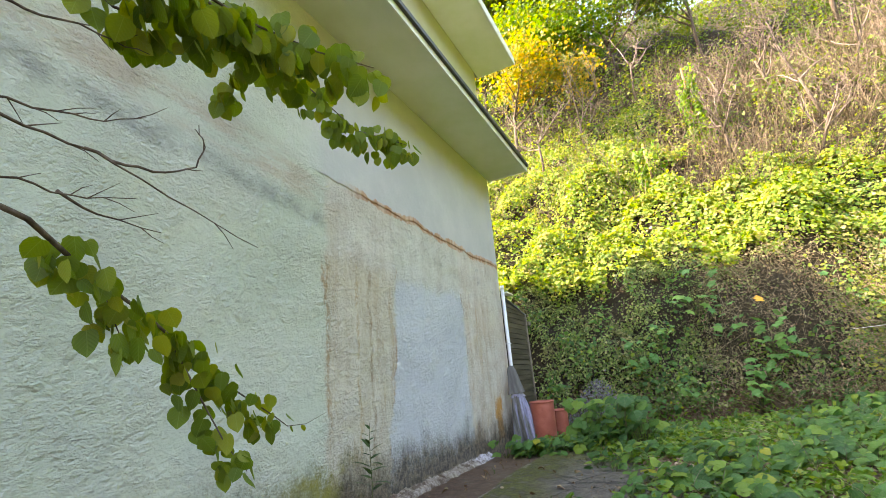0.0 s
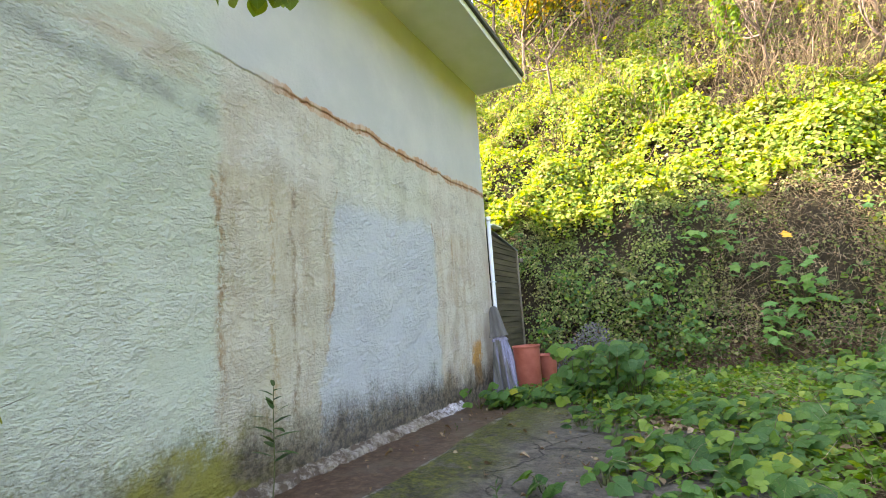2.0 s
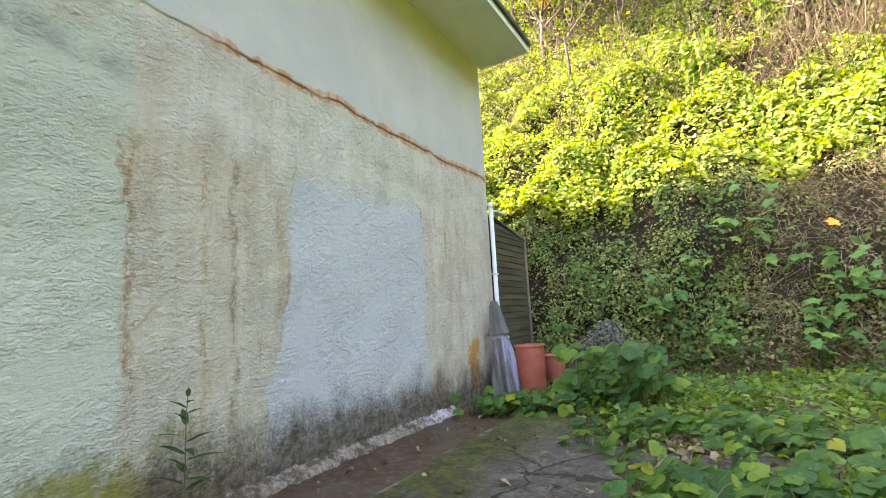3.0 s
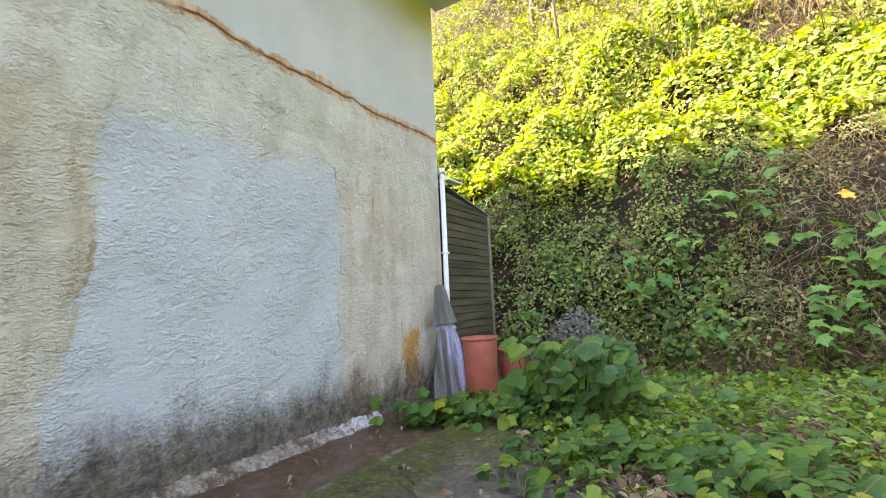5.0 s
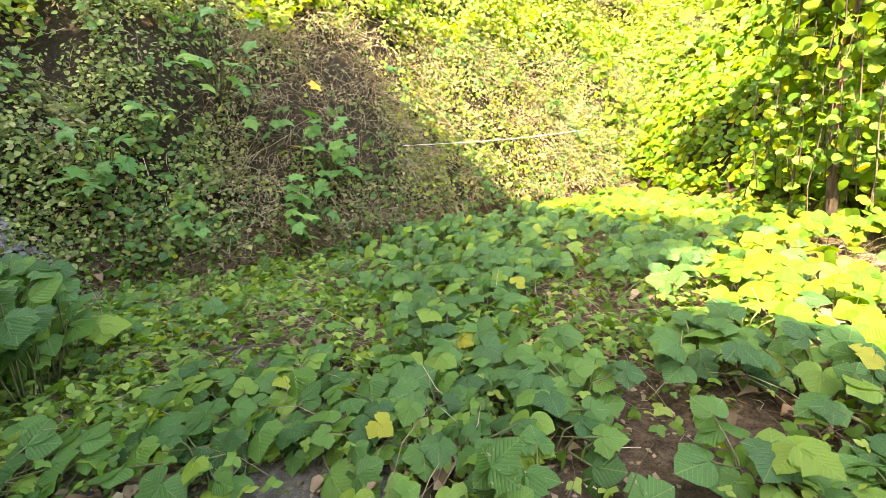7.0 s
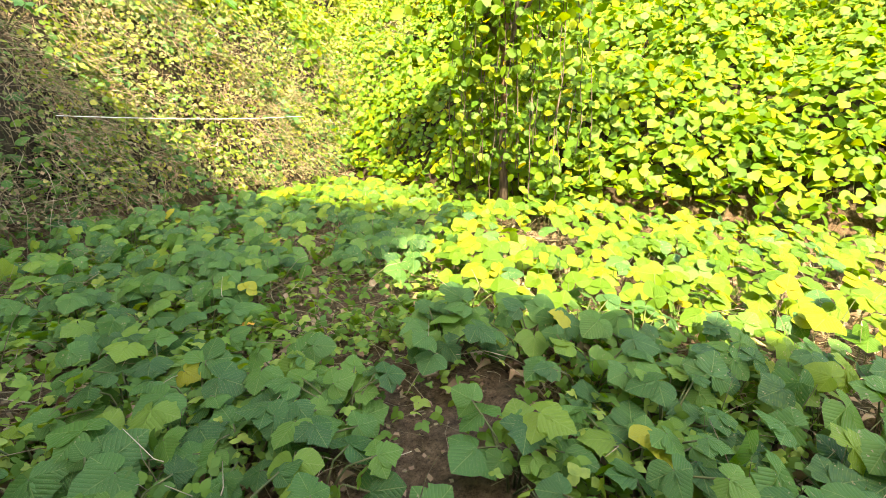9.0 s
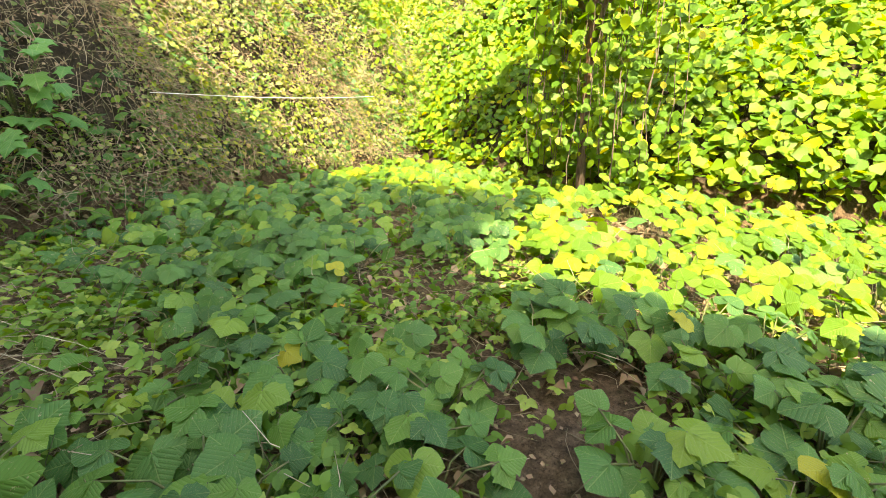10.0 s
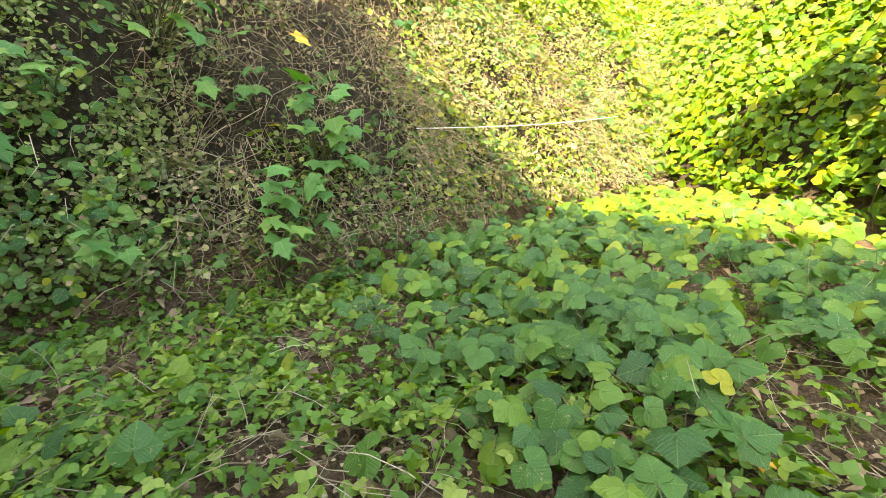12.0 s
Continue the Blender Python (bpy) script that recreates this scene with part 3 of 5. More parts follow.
def stalk(bend, r=0.006, sides=3, steps=4, seed=0):
    """A thin crooked twig of length 1."""
    rg = random.Random(seed)
    bm = bmesh.new()
    pts = [Vector((bend * math.sin(i / steps * 2.2) + rg.uniform(-.03, .03), rg.uniform(-.04, .04) + bend * 0.5 * (i / steps) ** 2, i / steps)) for i in range(steps + 1)]
    tube(bm, pts, [r * (1 - 0.6 * i / steps) for i in range(steps + 1)], sides)
    bm.verts.index_update()
    out = np.array([v.co[:] for v in bm.verts]), [[v.index for v in f.verts] for f in bm.faces]
    bm.free()
    return out


# ---------------------------------------------------------------- the lie of the land
def sm(a, b, v):
    t = np.clip((v - a) / (b - a), 0, 1)
    return t * t * (3 - 2 * t)


def lumps(x, y):
    return (np.sin(1.3 * x + 0.7 * y) * np.sin(1.7 * y - 0.4 * x + 1.0) + 0.6 * np.sin(2.9 * x + 1.1) * np.sin(2.3 * y + 0.6 * x)
            + 0.35 * np.sin(5.3 * x - 2.0 * y) * np.sin(4.7 * y + 1.2 * x))


def foot(x):
    return 2.3 + 0.9 * sm(6, 10, x) + 0.10 * np.clip(x - 10, 0, 40)


def mantle_foot(y):
    return 12.1 + 0.42 * np.clip(y + 2.5, 0, 6) + 0.1 * np.clip(-y - 4, 0, 20)


def land(x, y):
    x, y = np.asarray(x, float), np.asarray(y, float)
    base = 0.05 * np.clip(x - 4.0, 0, 9) * sm(-9, -2, y)
    d = y - foot(x)
    bank = np.where(d < 2.2, 1.65 * np.clip(d, 0, 9), 3.63 + 1.15 * (d - 2.2))
    bank = np.minimum(bank, 34 + 0.05 * d)
    e = x - mantle_foot(y)
    hill = np.where(e < 1.0, 1.3 * np.clip(e, 0, None), 1.3 + 0.5 * (e - 1.0)) + 0.35 * np.clip(e, 0, None) * sm(-2, 1, y)
    hill = np.minimum(hill, 26 + 0.03 * e)
    top = np.maximum(bank, hill)
    rough = lumps(x, y) * (0.03 + 0.40 * sm(0.2, 2.5, top)) + lumps(x * 0.31 + 2, y * 0.31) * 0.5 * sm(3, 8, top)
    near_house = sm(2.2, 3.5, x) + sm(0.4, 1.4, y)
    return base + top + rough * np.clip(near_house, 0, 1)


def clumps(x, y, cell, seed):
    """Rounded cushions of growth, 0 in the clefts between them and up to 1 on top."""
    u, v = x / cell + 0.25 * np.sin(2.1 * y), y / cell * 1.5 + 0.2 * np.sin(1.7 * x)
    best = np.zeros_like(u)
    for i in (-1, 0, 1):
        for j in (-1, 0, 1):
            a, b = np.floor(u) + i, np.floor(v) + j
            h = np.sin(a * 127.1 + b * 311.7 + seed) * 43758.5453
            k = np.sin(a * 269.5 + b * 183.3 + seed) * 23421.631
            h, k = h - np.floor(h), k - np.floor(k)
            d2 = (u - a - h) ** 2 + (v - b - k) ** 2
            best = np.maximum(best, (0.45 + 0.55 * k) * np.sqrt(np.clip(1 - d2 / (0.55 + 0.4 * h), 0, 1)))
    return best


def canopy(x, y, depth, cell, seed):
    return land(x, y) + depth * clumps(x, y, cell, seed) + 0.4 * depth * clumps(x, y, cell * 0.37, seed + 5)


def slope_normal(x, y, depth=0.0, cell=1.0, seed=0):
    e = 0.15 if not depth else 0.07
    f = (lambda p, q: canopy(p, q, depth, cell, seed)) if depth else land
    n = np.stack((f(x - e, y) - f(x + e, y), f(x, y - e) - f(x, y + e), np.full_like(x, 2 * e)), axis=1)
    return n / np.linalg.norm(n, axis=1, keepdims=True)


def build_ground():
    def axis(lo, hi, near_lo, near_hi, fine):
        a = list(np.arange(near_lo, near_hi + 1e-6, fine))
        step, v = fine, near_hi
        while v < hi:
            step *= 1.25
            v += step
            a.append(v)
        step, v = fine, near_lo
        while v > lo:
            step *= 1.25
            v -= step
            a.insert(0, v)
        return np.array(a)
    xs, ys = axis(-400, 400, -6, 24, 0.22), axis(-400, 400, -14, 20, 0.22)
    gx, gy = np.meshgrid(xs, ys, indexing="ij")
    gz = land(gx, gy) - 0.03
    nx, ny = len(xs), len(ys)
    idx = np.arange(nx * ny).reshape(nx, ny)
    faces = np.stack((idx[:-1, :-1], idx[1:, :-1], idx[1:, 1:], idx[:-1, 1:]), axis=2).reshape(-1, 4)
    me = bpy.data.meshes.new("ground")
    me.from_pydata(np.stack((gx, gy, gz), axis=2).reshape(-1, 3).tolist(), [], faces.tolist())
    me.polygons.foreach_set("use_smooth", np.ones(len(faces), bool))
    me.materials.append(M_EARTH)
    return tagged(new("ground", me), "brown bare earth with leaf litter rising into a bank", "ground", kind="structure")


build_ground()


def build_paving():
    bm = bmesh.new()
    # slab with a ragged outer edge
    rg = random.Random(4)
    ys = [-16 + i * 0.5 for i in range(32)]
    rows = []
    for y in ys:
        edge = 4.7 + 0.35 * math.sin(y * 1.3) + rg.uniform(-.12, .12)
        rows.append([bm.verts.new((x, y, z)) for x, z in ((1.10 + 0.03 * math.sin(y * 2.3), -0.20), (1.10 + 0.03 * math.sin(y * 2.3) + rg.uniform(-.015, .02), 0.028), (1.17 + 0.03 * math.sin(y * 2.3), 0.045 + rg.uniform(-.012, .006)), (2.0, 0.012 + rg.uniform(-.004, .004)), (3.2, 0.012), (edge, 0.012), (edge + 0.03, -0.2))])
    for a, b in zip(rows, rows[1:]):
        for i in range(6):
            bm.faces.new((a[i], a[i + 1], b[i + 1], b[i]))
    tagged(part("pavement", bm, M_SLAB), "dark damp concrete slab with moss along its edge", "pavement", kind="structure")
    bm = bmesh.new()
    rows = []
    for i in range(70):
        y = -16 + i * 0.24
        rows.append([bm.verts.new((x, y, z + rg.uniform(-.006, .006))) for x, z in ((0.02, -0.01), (0.5, -0.012), (0.8, -0.014), (1.16, -0.008))])
    for a, b in zip(rows, rows[1:]):
        for i in range(3):
            bm.faces.new((a[i], a[i + 1], b[i + 1], b[i]))
    tagged(part("drain_channel", bm, M_CHANNEL), "shallow muddy reddish drain channel beside the wall", "drain", kind="structure")
    bm = bmesh.new()
    rows = []
    for i in range(560):
        y = -16 + i * 0.0255
        if y > -1.75:
            break
        w = 0.13 + 0.07 * noise.noise((0, y * 3.1, 0)) + 0.04 * noise.noise((5, y * 11, 0)) + rg.uniform(-.012, .012)
        h = 0.065 + 0.03 * noise.noise((3, y * 4.3, 0)) + 0.03 * noise.noise((9, y * 13, 0)) + rg.uniform(-.008, .008)
        rows.append([bm.verts.new(c) for c in ((0.0, y, h + 0.03), (w * 0.3, y, h + rg.uniform(-.012, .012)), (w * 0.6, y, h * 0.9 + rg.uniform(-.012, .012)), (w * 0.9, y, h * 0.55 + rg.uniform(-.01, .01)), (w + 0.03, y, -0.04))])
    for a, b in zip(rows, rows[1:]):
        for i in range(4):
            bm.faces.new((a[i], a[i + 1], b[i + 1], b[i]))
    tagged(part("mortar_fillet", bm, M_MORTAR), "rough whitish crumbling mortar fillet along the wall foot", "mortar", kind="structure")


build_paving()


# ---------------------------------------------------------------- the house
def l_wall():
    """The long wall, higher at its far end, in one piece."""
    bm = bmesh.new()
    prof = [(-24, -0.4), (0, -0.4), (0, 10.4), (-5.1, 10.4), (-5.1, 7.0), (-24, 7.0)]
    a = [bm.verts.new((0, y, z)) for y, z in prof]
    b = [bm.verts.new((-0.25, y, z)) for y, z in prof]
    bm.faces.new(a)
    bm.faces.new(b[::-1])
    for i in range(6):
        j = (i + 1) % 6
        bm.faces.new((a[i], b[i], b[j], a[j]))
    bmesh.ops.recalc_face_normals(bm, faces=bm.faces[:])
    return bm


def build_house():
    wall = part("wall_east", l_wall(), M_WALL)
    tagged(wall, "weathered pale stucco wall with rust crack and repainted patch", "wall", kind="structure")
    tagged(part("wall_north", box(-9.5, -0.25, -0.25, -0.004, -0.4, 10.4), M_WALL), "plain pale stucco end wall", "wall", kind="structure")
    tagged(part("wall_west", box(-9.75, -9.5, -24, -0.004, -0.4, 7.0), M_WALL), "plain pale stucco rear wall", "wall", kind="structure")
    tagged(part("wall_south", box(-9.5, -0.25, -24, -23.75, -0.4, 7.0), M_WALL), "plain pale stucco end wall", "wall", kind="structure")
    eave = new("lower_eave")
    tagged(eave, "pale green painted boxed eave with dark gutter", "eave", kind="structure")
    part("soffit", box(0.004, 1.10, -24, 0.12, 6.83, 6.90), M_SOFFIT, eave)
    part("fascia", box(1.10, 1.13, -24, 0.14, 6.80, 7.00), M_FASCIA, eave)
    part("end_board", box(0.004, 1.10, 0.12, 0.14, 6.81, 7.00), M_FASCIA, eave)
    part("gutter", box(1.13, 1.19, -24, 0.12, 6.93, 7.03, 0.01), M_GUTTER, eave, "dark metal gutter")
    part("sheet", box(0.004, 1.12, -24, 0.13, 7.004, 7.05), M_ROOF, eave)
    tagged(part("wall_upper", box(-9.5, -0.25, -5.1, -4.85, 7.0, 10.4), M_WALL), "plain pale stucco upper wall", "wall", kind="structure")
    tagged(part("flat_roof", box(-9.5, -0.26, -23.7, -5.11, 6.9, 7.0), M_ROOF), "flat grey roof over the lower wing", "roof", kind="structure")
    # upper storey roof: gable across the house
    bm = bmesh.new()
    prof = [(1.15, 10.45), (1.15, 10.62), (-3.2, 15.0), (-9.7, 10.62), (-9.7, 10.45), (-3.2, 10.45)]
    ends = [[bm.verts.new((x, y, z)) for x, z in prof] for y in (-5.4, 0.32)]
    bm.faces.new(ends[0])
    bm.faces.new(ends[1][::-1])
    for i in range(6):
        j = (i + 1) % 6
        bm.faces.new((ends[0][j], ends[0][i], ends[1][i], ends[1][j]))
    bmesh.ops.recalc_face_normals(bm, faces=bm.faces[:])
    upper = new("upper_roof")
    tagged(upper, "gabled roof with pale green boxed eave", "roof", kind="structure")
    part("roof_body", bm, M_ROOF, upper)
    # unseen block beyond the corner, hipped on top, added to shade the bank
    bm = bmesh.new()
    prof = [(0.325, -0.4), (0.325, 14.6), (1.1, 14.3), (1.85, 11.2), (2.2, 8.2), (2.3, -0.4)]
    ends = [[bm.verts.new((x, y, z)) for y, z in prof] for x in (-9.7, -3.05)]
    bm.faces.new(ends[0])
    bm.faces.new(ends[1][::-1])
    for i in range(6):
        j = (i + 1) % 6
        bm.faces.new((ends[0][j], ends[0][i], ends[1][i], ends[1][j]))
    bmesh.ops.recalc_face_normals(bm, faces=bm.faces[:])
    tagged(part("shade_block", bm, M_WALL), "unseen plain pale stucco block behind the house, added to shade the bank", "wall", kind="structure")
    part("soffit", box(0.004, 1.14, -5.4, 0.32, 10.40, 10.446), M_SOFFIT, upper)
    part("fascia", box(1.154, 1.18, -5.4, 0.34, 10.38, 10.66), M_FASCIA, upper)


build_house()


def build_downpipe():
    pipe = new("downpipe")
    tagged(pipe, "white plastic downpipe at the house corner", "pipe")
    bm = bmesh.new()
    tube(bm, [(0.055, 0.05, 0.0), (0.055, 0.05, 3.74)], 0.045, 14)
    part("pipe", bm, M_PIPE, pipe)
    bm = bmesh.new()
    tube(bm, [(0.055, 0.05, 3.70), (0.055, 0.05, 3.80)], 0.056, 14)
    part("socket", bm, M_PIPE, pipe)
    for z in (0.9, 2.3):
        part("clamp", box(-0.0, 0.112, 0.0, 0.108, z, z + 0.03, 0.004), M_PIPE, pipe)


build_downpipe()


def build_shed():
    shed = new("shed")
    tagged(shed, "dark-stained board shed with sloping roof beside the house", "shed")
    rg = random.Random(7)
    y0, y1 = 0.16, 1.80
    h = 0.135
    for i in range(25):
        z = 0.05 + i * h
        top = z + h - 0.005
        lim = 3.50
        if z > lim - 0.1:
            break
        yy = y1
        bm = box(-0.03 + rg.uniform(0, .008), 0.03, y0, yy, z, top, 0.004)
        for v in bm.verts:
            roof = 3.50 - (v.co.y - y0) * 0.18
            v.co.z = min(v.co.z, roof)
            if v.co.x > 0:
                v.co.x += (top - v.co.z) / h * 0.012
        part("plank", bm, M_DARKWOOD, shed)
    part("corner_post", box(-0.06, 0.06, y1 + 0.003, y1 + 0.08, -0.05, 3.2, 0.006), M_GREYWOOD, shed)
    part("back_wall", box(-2.4, -0.06, y1, y1 + 0.04, -0.05, 3.15), M_DARKWOOD, shed)
    bm = box(-2.5, 0.045, 0.16, 1.95, 3.505, 3.53, 0.004)
    for v in bm.verts:
        v.co.z += 0.02 - (v.co.y - 0.16) * 0.18
    part("roof_sheet", bm, M_ROOF, shed)
    part("rafter_end", box(-0.2, 0.10, 1.9, 2.15, 2.92, 3.02, 0.006), M_GREYWOOD, shed)
    part("ledge", box(0.0, 0.16, 0.10, 0.62, 3.60, 3.64, 0.006), M_SOFFIT, shed, "pale green ledge board")


build_shed()


def build_parasol():
    """A folded parasol, its cover in loose folds, leaning into the corner."""
    um = new("folded_parasol")
    tagged(um, "folded grey faded canvas parasol leaning against the wall corner", "parasol")
    def cloth(prof, folds, depth, seed, seg=60):
        rg = random.Random(seed)
        ph = [rg.uniform(0, 6.3) for _ in range(4)]
        bm = bmesh.new()
        rings = []
        for j, (r, z) in enumerate(prof):
            amp = depth * j / (len(prof) - 1)
            ring = []
            for i in range(seg):
                a = math.tau * i / seg
                rr = r * (1 + amp * math.sin(folds * a + ph[0] + 0.4 * j * 0.3) + amp * 0.5 * math.sin((folds * 2 + 1) * a + ph[1]))
                ring.append(bm.verts.new((rr * math.cos(a), rr * 0.75 * math.sin(a), z)))
            rings.append(ring)
        for a, b in zip(rings, rings[1:]):
            for i in range(seg):
                bm.faces.new((a[i], a[(i + 1) % seg], b[(i + 1) % seg], b[i])).smooth = True
        return bm
    part("cover", cloth([(0.11, 1.30), (0.125, 1.18), (0.15, 1.0), (0.195, 0.7), (0.245, 0.35), (0.275, 0.06)], 5, 0.30, 3), M_CANVAS_STRIPED, um)
    part("hood", cloth([(0.015, 1.78), (0.07, 1.755), (0.105, 1.66), (0.13, 1.50), (0.165, 1.30), (0.20, 1.17), (0.205, 1.14)], 4, 0.16, 5), M_CANVAS, um, "dark grey canvas hood with drooping hem")
    part("tie_band", cloth([(0.128, 1.13), (0.142, 1.10), (0.150, 1.05)], 5, 0.22, 3), M_CANVAS_BLUE, um, "bluish cloth tie band")
    bm = bmesh.new()
    tube(bm, [(0, 0, 0.0), (0, 0, 1.78)], 0.02, 10)
    part("pole", bm, M_GREYWOOD, um)
    um.matrix_world = pose(0.40, -0.40, 0.0, -2, -6.5, 20)


build_parasol()


def build_tub(name, x, y, r, h, label):
    tub = new(name)
    tagged(tub, label, "tub")
    part("body", lathe([(0.0, 0.0), (r * 0.86, 0.0), (r * 0.88, 0.02), (r, h - 0.02), (r, h), (r - 0.012, h), (r * 0.86 - 0.012, 0.04), (0.0, 0.035)], 36), M_TUB, tub)
    part("rim", lathe([(r + 0.001, h - 0.035), (r + 0.012, h - 0.03), (r + 0.014, h - 0.004), (r + 0.008, h + 0.006), (r + 0.001, h + 0.003)], 36), M_TUB, tub)
    tub.matrix_world = pose(x, y, 0.0, 1.0, -1.0, 10)


build_tub("plastic_tub", 0.80, -0.25, 0.27, 0.92, "tall red-brown plastic tub standing beside the parasol")
build_tub("plastic_tub", 0.93, 0.62, 0.22, 0.66, "smaller red-brown plastic tub with wide rim")


# ---------------------------------------------------------------- vegetation
def pick(rng, n, x0, x1, y0, y1, keep):
    x, y = rng.uniform(x0, x1, n), rng.uniform(y0, y1, n)
    ok = rng.random(n) < keep(x, y)
    return x[ok], y[ok]


def tilted(normals, rng, spread):
    return normals + rng.normal(0, spread, normals.shape)


def bare_spots(x, y):
    """1 where bushes grow, 0 on the trodden and bare places."""
    k = np.ones_like(x)
    k *= 1 - np.exp(-(((x - 6.05) / 0.85) ** 2 + ((y + 3.65) / 0.55) ** 2) * 1.2)
    k *= 1 - 0.85 * np.exp(-(((x - 3.95) / 0.45) ** 2 + ((y + 3.5) / 0.5) ** 2))
    k *= 1 - 0.9 * np.exp(-(((x - 5.45) / 0.45) ** 2 + ((y + 3.7) / 0.35) ** 2))
    k *= 1 - np.exp(-(((x - 3.5) / 0.45) ** 2 + ((y + 2.75) / 0.45) ** 2) * 1.2)
    k *= 1 - 0.9 * np.exp(-(((x - 4.5) / 0.5) ** 2 + ((y + 3.1) / 0.35) ** 2))
    k *= 1 - 0.8 * np.exp(-(((x - 4.6) / 0.25) ** 2 + ((y + 2.3) / 0.3) ** 2))
    return k


def cover(x, y):
    """Share of the ground that the vines cover."""
    left = sm(0.25, 0.6, x) * sm(-2.0, -1.4, y + 0.25 * np.sin(3 * x))
    right = sm(2.3, 3.1, x + 0.25 * np.sin(2.5 * y) - 0.55 * sm(-2.7, -3.6, y)) * (0.12 + 0.88 * sm(-5.2, -3.6, y + 0.9 * sm(4, 6, x) * 4))
    return np.clip(np.maximum(left, right), 0, 1) * bare_spots(x, y)


def near_plot(x, y):
    return ((x > 2.6) & (x < 7.4) & (y > -4.8) & (y < 0.2)).astype(float)


def ground_vines():
    rng = np.random.default_rng(11)
    x, y = pick(rng, 9800, 0.3, 14, -11, 3.6, lambda x, y: cover(x, y) * (1 - 0.8 * near_plot(x, y)) * (0.35 + 0.65 * (lumps(x * 0.9, y * 0.9 + 2) > -0.35)) * (1 - 0.82 * sm(-2.9, -0.6, y) * sm(6.5, 5.0, x) * sm(3.0, 3.6, x)) * sm(3.9, 3.0, y - foot(x) + 2.3))
    hgt = rng.uniform(0.05, 0.25, len(x)) + 0.12 * sm(5.0, 7.5, x) + 0.10 * np.clip(lumps(x * 0.7, y * 0.7), 0, 1)
    hgt *= 0.45 + 0.55 * sm(2.4, 4.2, x)
    bush = np.exp(-(((x - 2.3) / 0.75) ** 2 + ((y + 0.75) / 0.6) ** 2))
    hgt += bush * rng.uniform(0.0, 0.95, len(x))
    p = np.stack((x, y, land(x, y) + hgt), axis=1)
    nrm = tilted(np.tile((-0.48, -0.28, 0.9), (len(x), 1)), rng, 0.36)
    size = rng.uniform(0.075, 0.155, len(x)) * (0.8 + 0.2 * sm(1.5, 3.5, x))
    rot = turns(nrm, rng.uniform(0, 6.28, len(x)), rng)
    cut = rng.random(len(x)) < 0.6
    # past the house's shadow line leaves take the palette with sunlight painted in
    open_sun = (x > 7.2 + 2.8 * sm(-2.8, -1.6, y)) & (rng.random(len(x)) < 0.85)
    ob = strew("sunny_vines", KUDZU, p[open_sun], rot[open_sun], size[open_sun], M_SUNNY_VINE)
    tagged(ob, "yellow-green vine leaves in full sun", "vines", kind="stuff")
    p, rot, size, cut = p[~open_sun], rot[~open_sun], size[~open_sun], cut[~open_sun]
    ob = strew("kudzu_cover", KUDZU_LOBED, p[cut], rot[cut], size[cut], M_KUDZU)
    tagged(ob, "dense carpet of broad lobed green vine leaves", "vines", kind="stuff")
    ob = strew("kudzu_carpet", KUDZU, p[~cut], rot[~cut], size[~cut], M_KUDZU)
    tagged(ob, "dense carpet of round green three-part vine leaves", "vines", kind="stuff")
    # stalks under them
    k = rng.permutation(len(x))[:5200]
    st = stalk(0.12, 0.012, 3, 2, 2)
    ob = strew("vine_stalks", st, np.stack((x[k], y[k], land(x[k], y[k]) - 0.02), axis=1),
               turns(tilted(np.tile((0, 0, 1.0), (len(k), 1)), rng, 0.15), rng.uniform(0, 6.28, len(k)), rng), hgt[k] + 0.03, M_STEM)
    tagged(ob, "thin pale green leaf stalks", "stalks", kind="stuff")
    # small weeds between
    x, y = pick(rng, 46000, 0.6, 11, -5.5, 3.2, lambda x, y: np.maximum(cover(x, y), 0.25 * sm(3.2, 4.2, x)) * (0.30 + 0.70 * (lumps(x * 1.3 + 3, y * 1.3) > -0.1)) * sm(10, 6, x))
    p = np.stack((x, y, land(x, y) + rng.uniform(0.03, 0.24, len(x)) * rng.random(len(x)) ** 0.5), axis=1)
    ob = strew("small_weeds", SPRAY, p, turns(tilted(np.tile((0, 0, 1.0), (len(x), 1)), rng, 0.5), rng.uniform(0, 6.28, len(x)), rng), rng.uniform(0.028, 0.075, len(x)), M_WEED)
    tagged(ob, "small fresh green weeds between the vines", "weeds", kind="stuff")
    # fallen dry leaves
    x, y = pick(rng, 9000, 0.5, 11, -7, 3, lambda x, y: np.maximum(cover(x, y), 0.05) * (0.25 + 0.75 * (lumps(x + 5, y * 1.2) > 0.2)))
    x = np.concatenate((x, rng.normal(3.5, 0.26, 150), rng.normal(7.1, 0.5, 130), rng.normal(4.9, 0.25, 60)))
    y = np.concatenate((y, rng.normal(-2.6, 0.20, 150), rng.normal(-4.2, 0.55, 130), rng.normal(-3.0, 0.2, 60)))
    p = np.stack((x, y, land(x, y) + rng.uniform(0.01, 0.06, len(x))), axis=1)
    ob = strew("leaf_litter", CURLED, p, turns(tilted(np.tile((0, 0, 1.0), (len(x), 1)), rng, 0.45), rng.uniform(0, 6.28, len(x)), rng), rng.uniform(0.05, 0.13, len(x)), M_LITTER)
    tagged(ob, "curled brown dry leaves on the ground", "leaf litter", kind="stuff")
    # crumbs of leaf and moss on the slab
    x, y = rng.uniform(0.3, 4.4, 900), rng.uniform(-9.5, -1.2, 900)
    keep = rng.random(900) < 0.15 + 0.85 * sm(-4.5, -1.6, y)
    x, y = x[keep], y[keep]
    p = np.stack((x, y, np.full(len(x), 0.022)), axis=1)
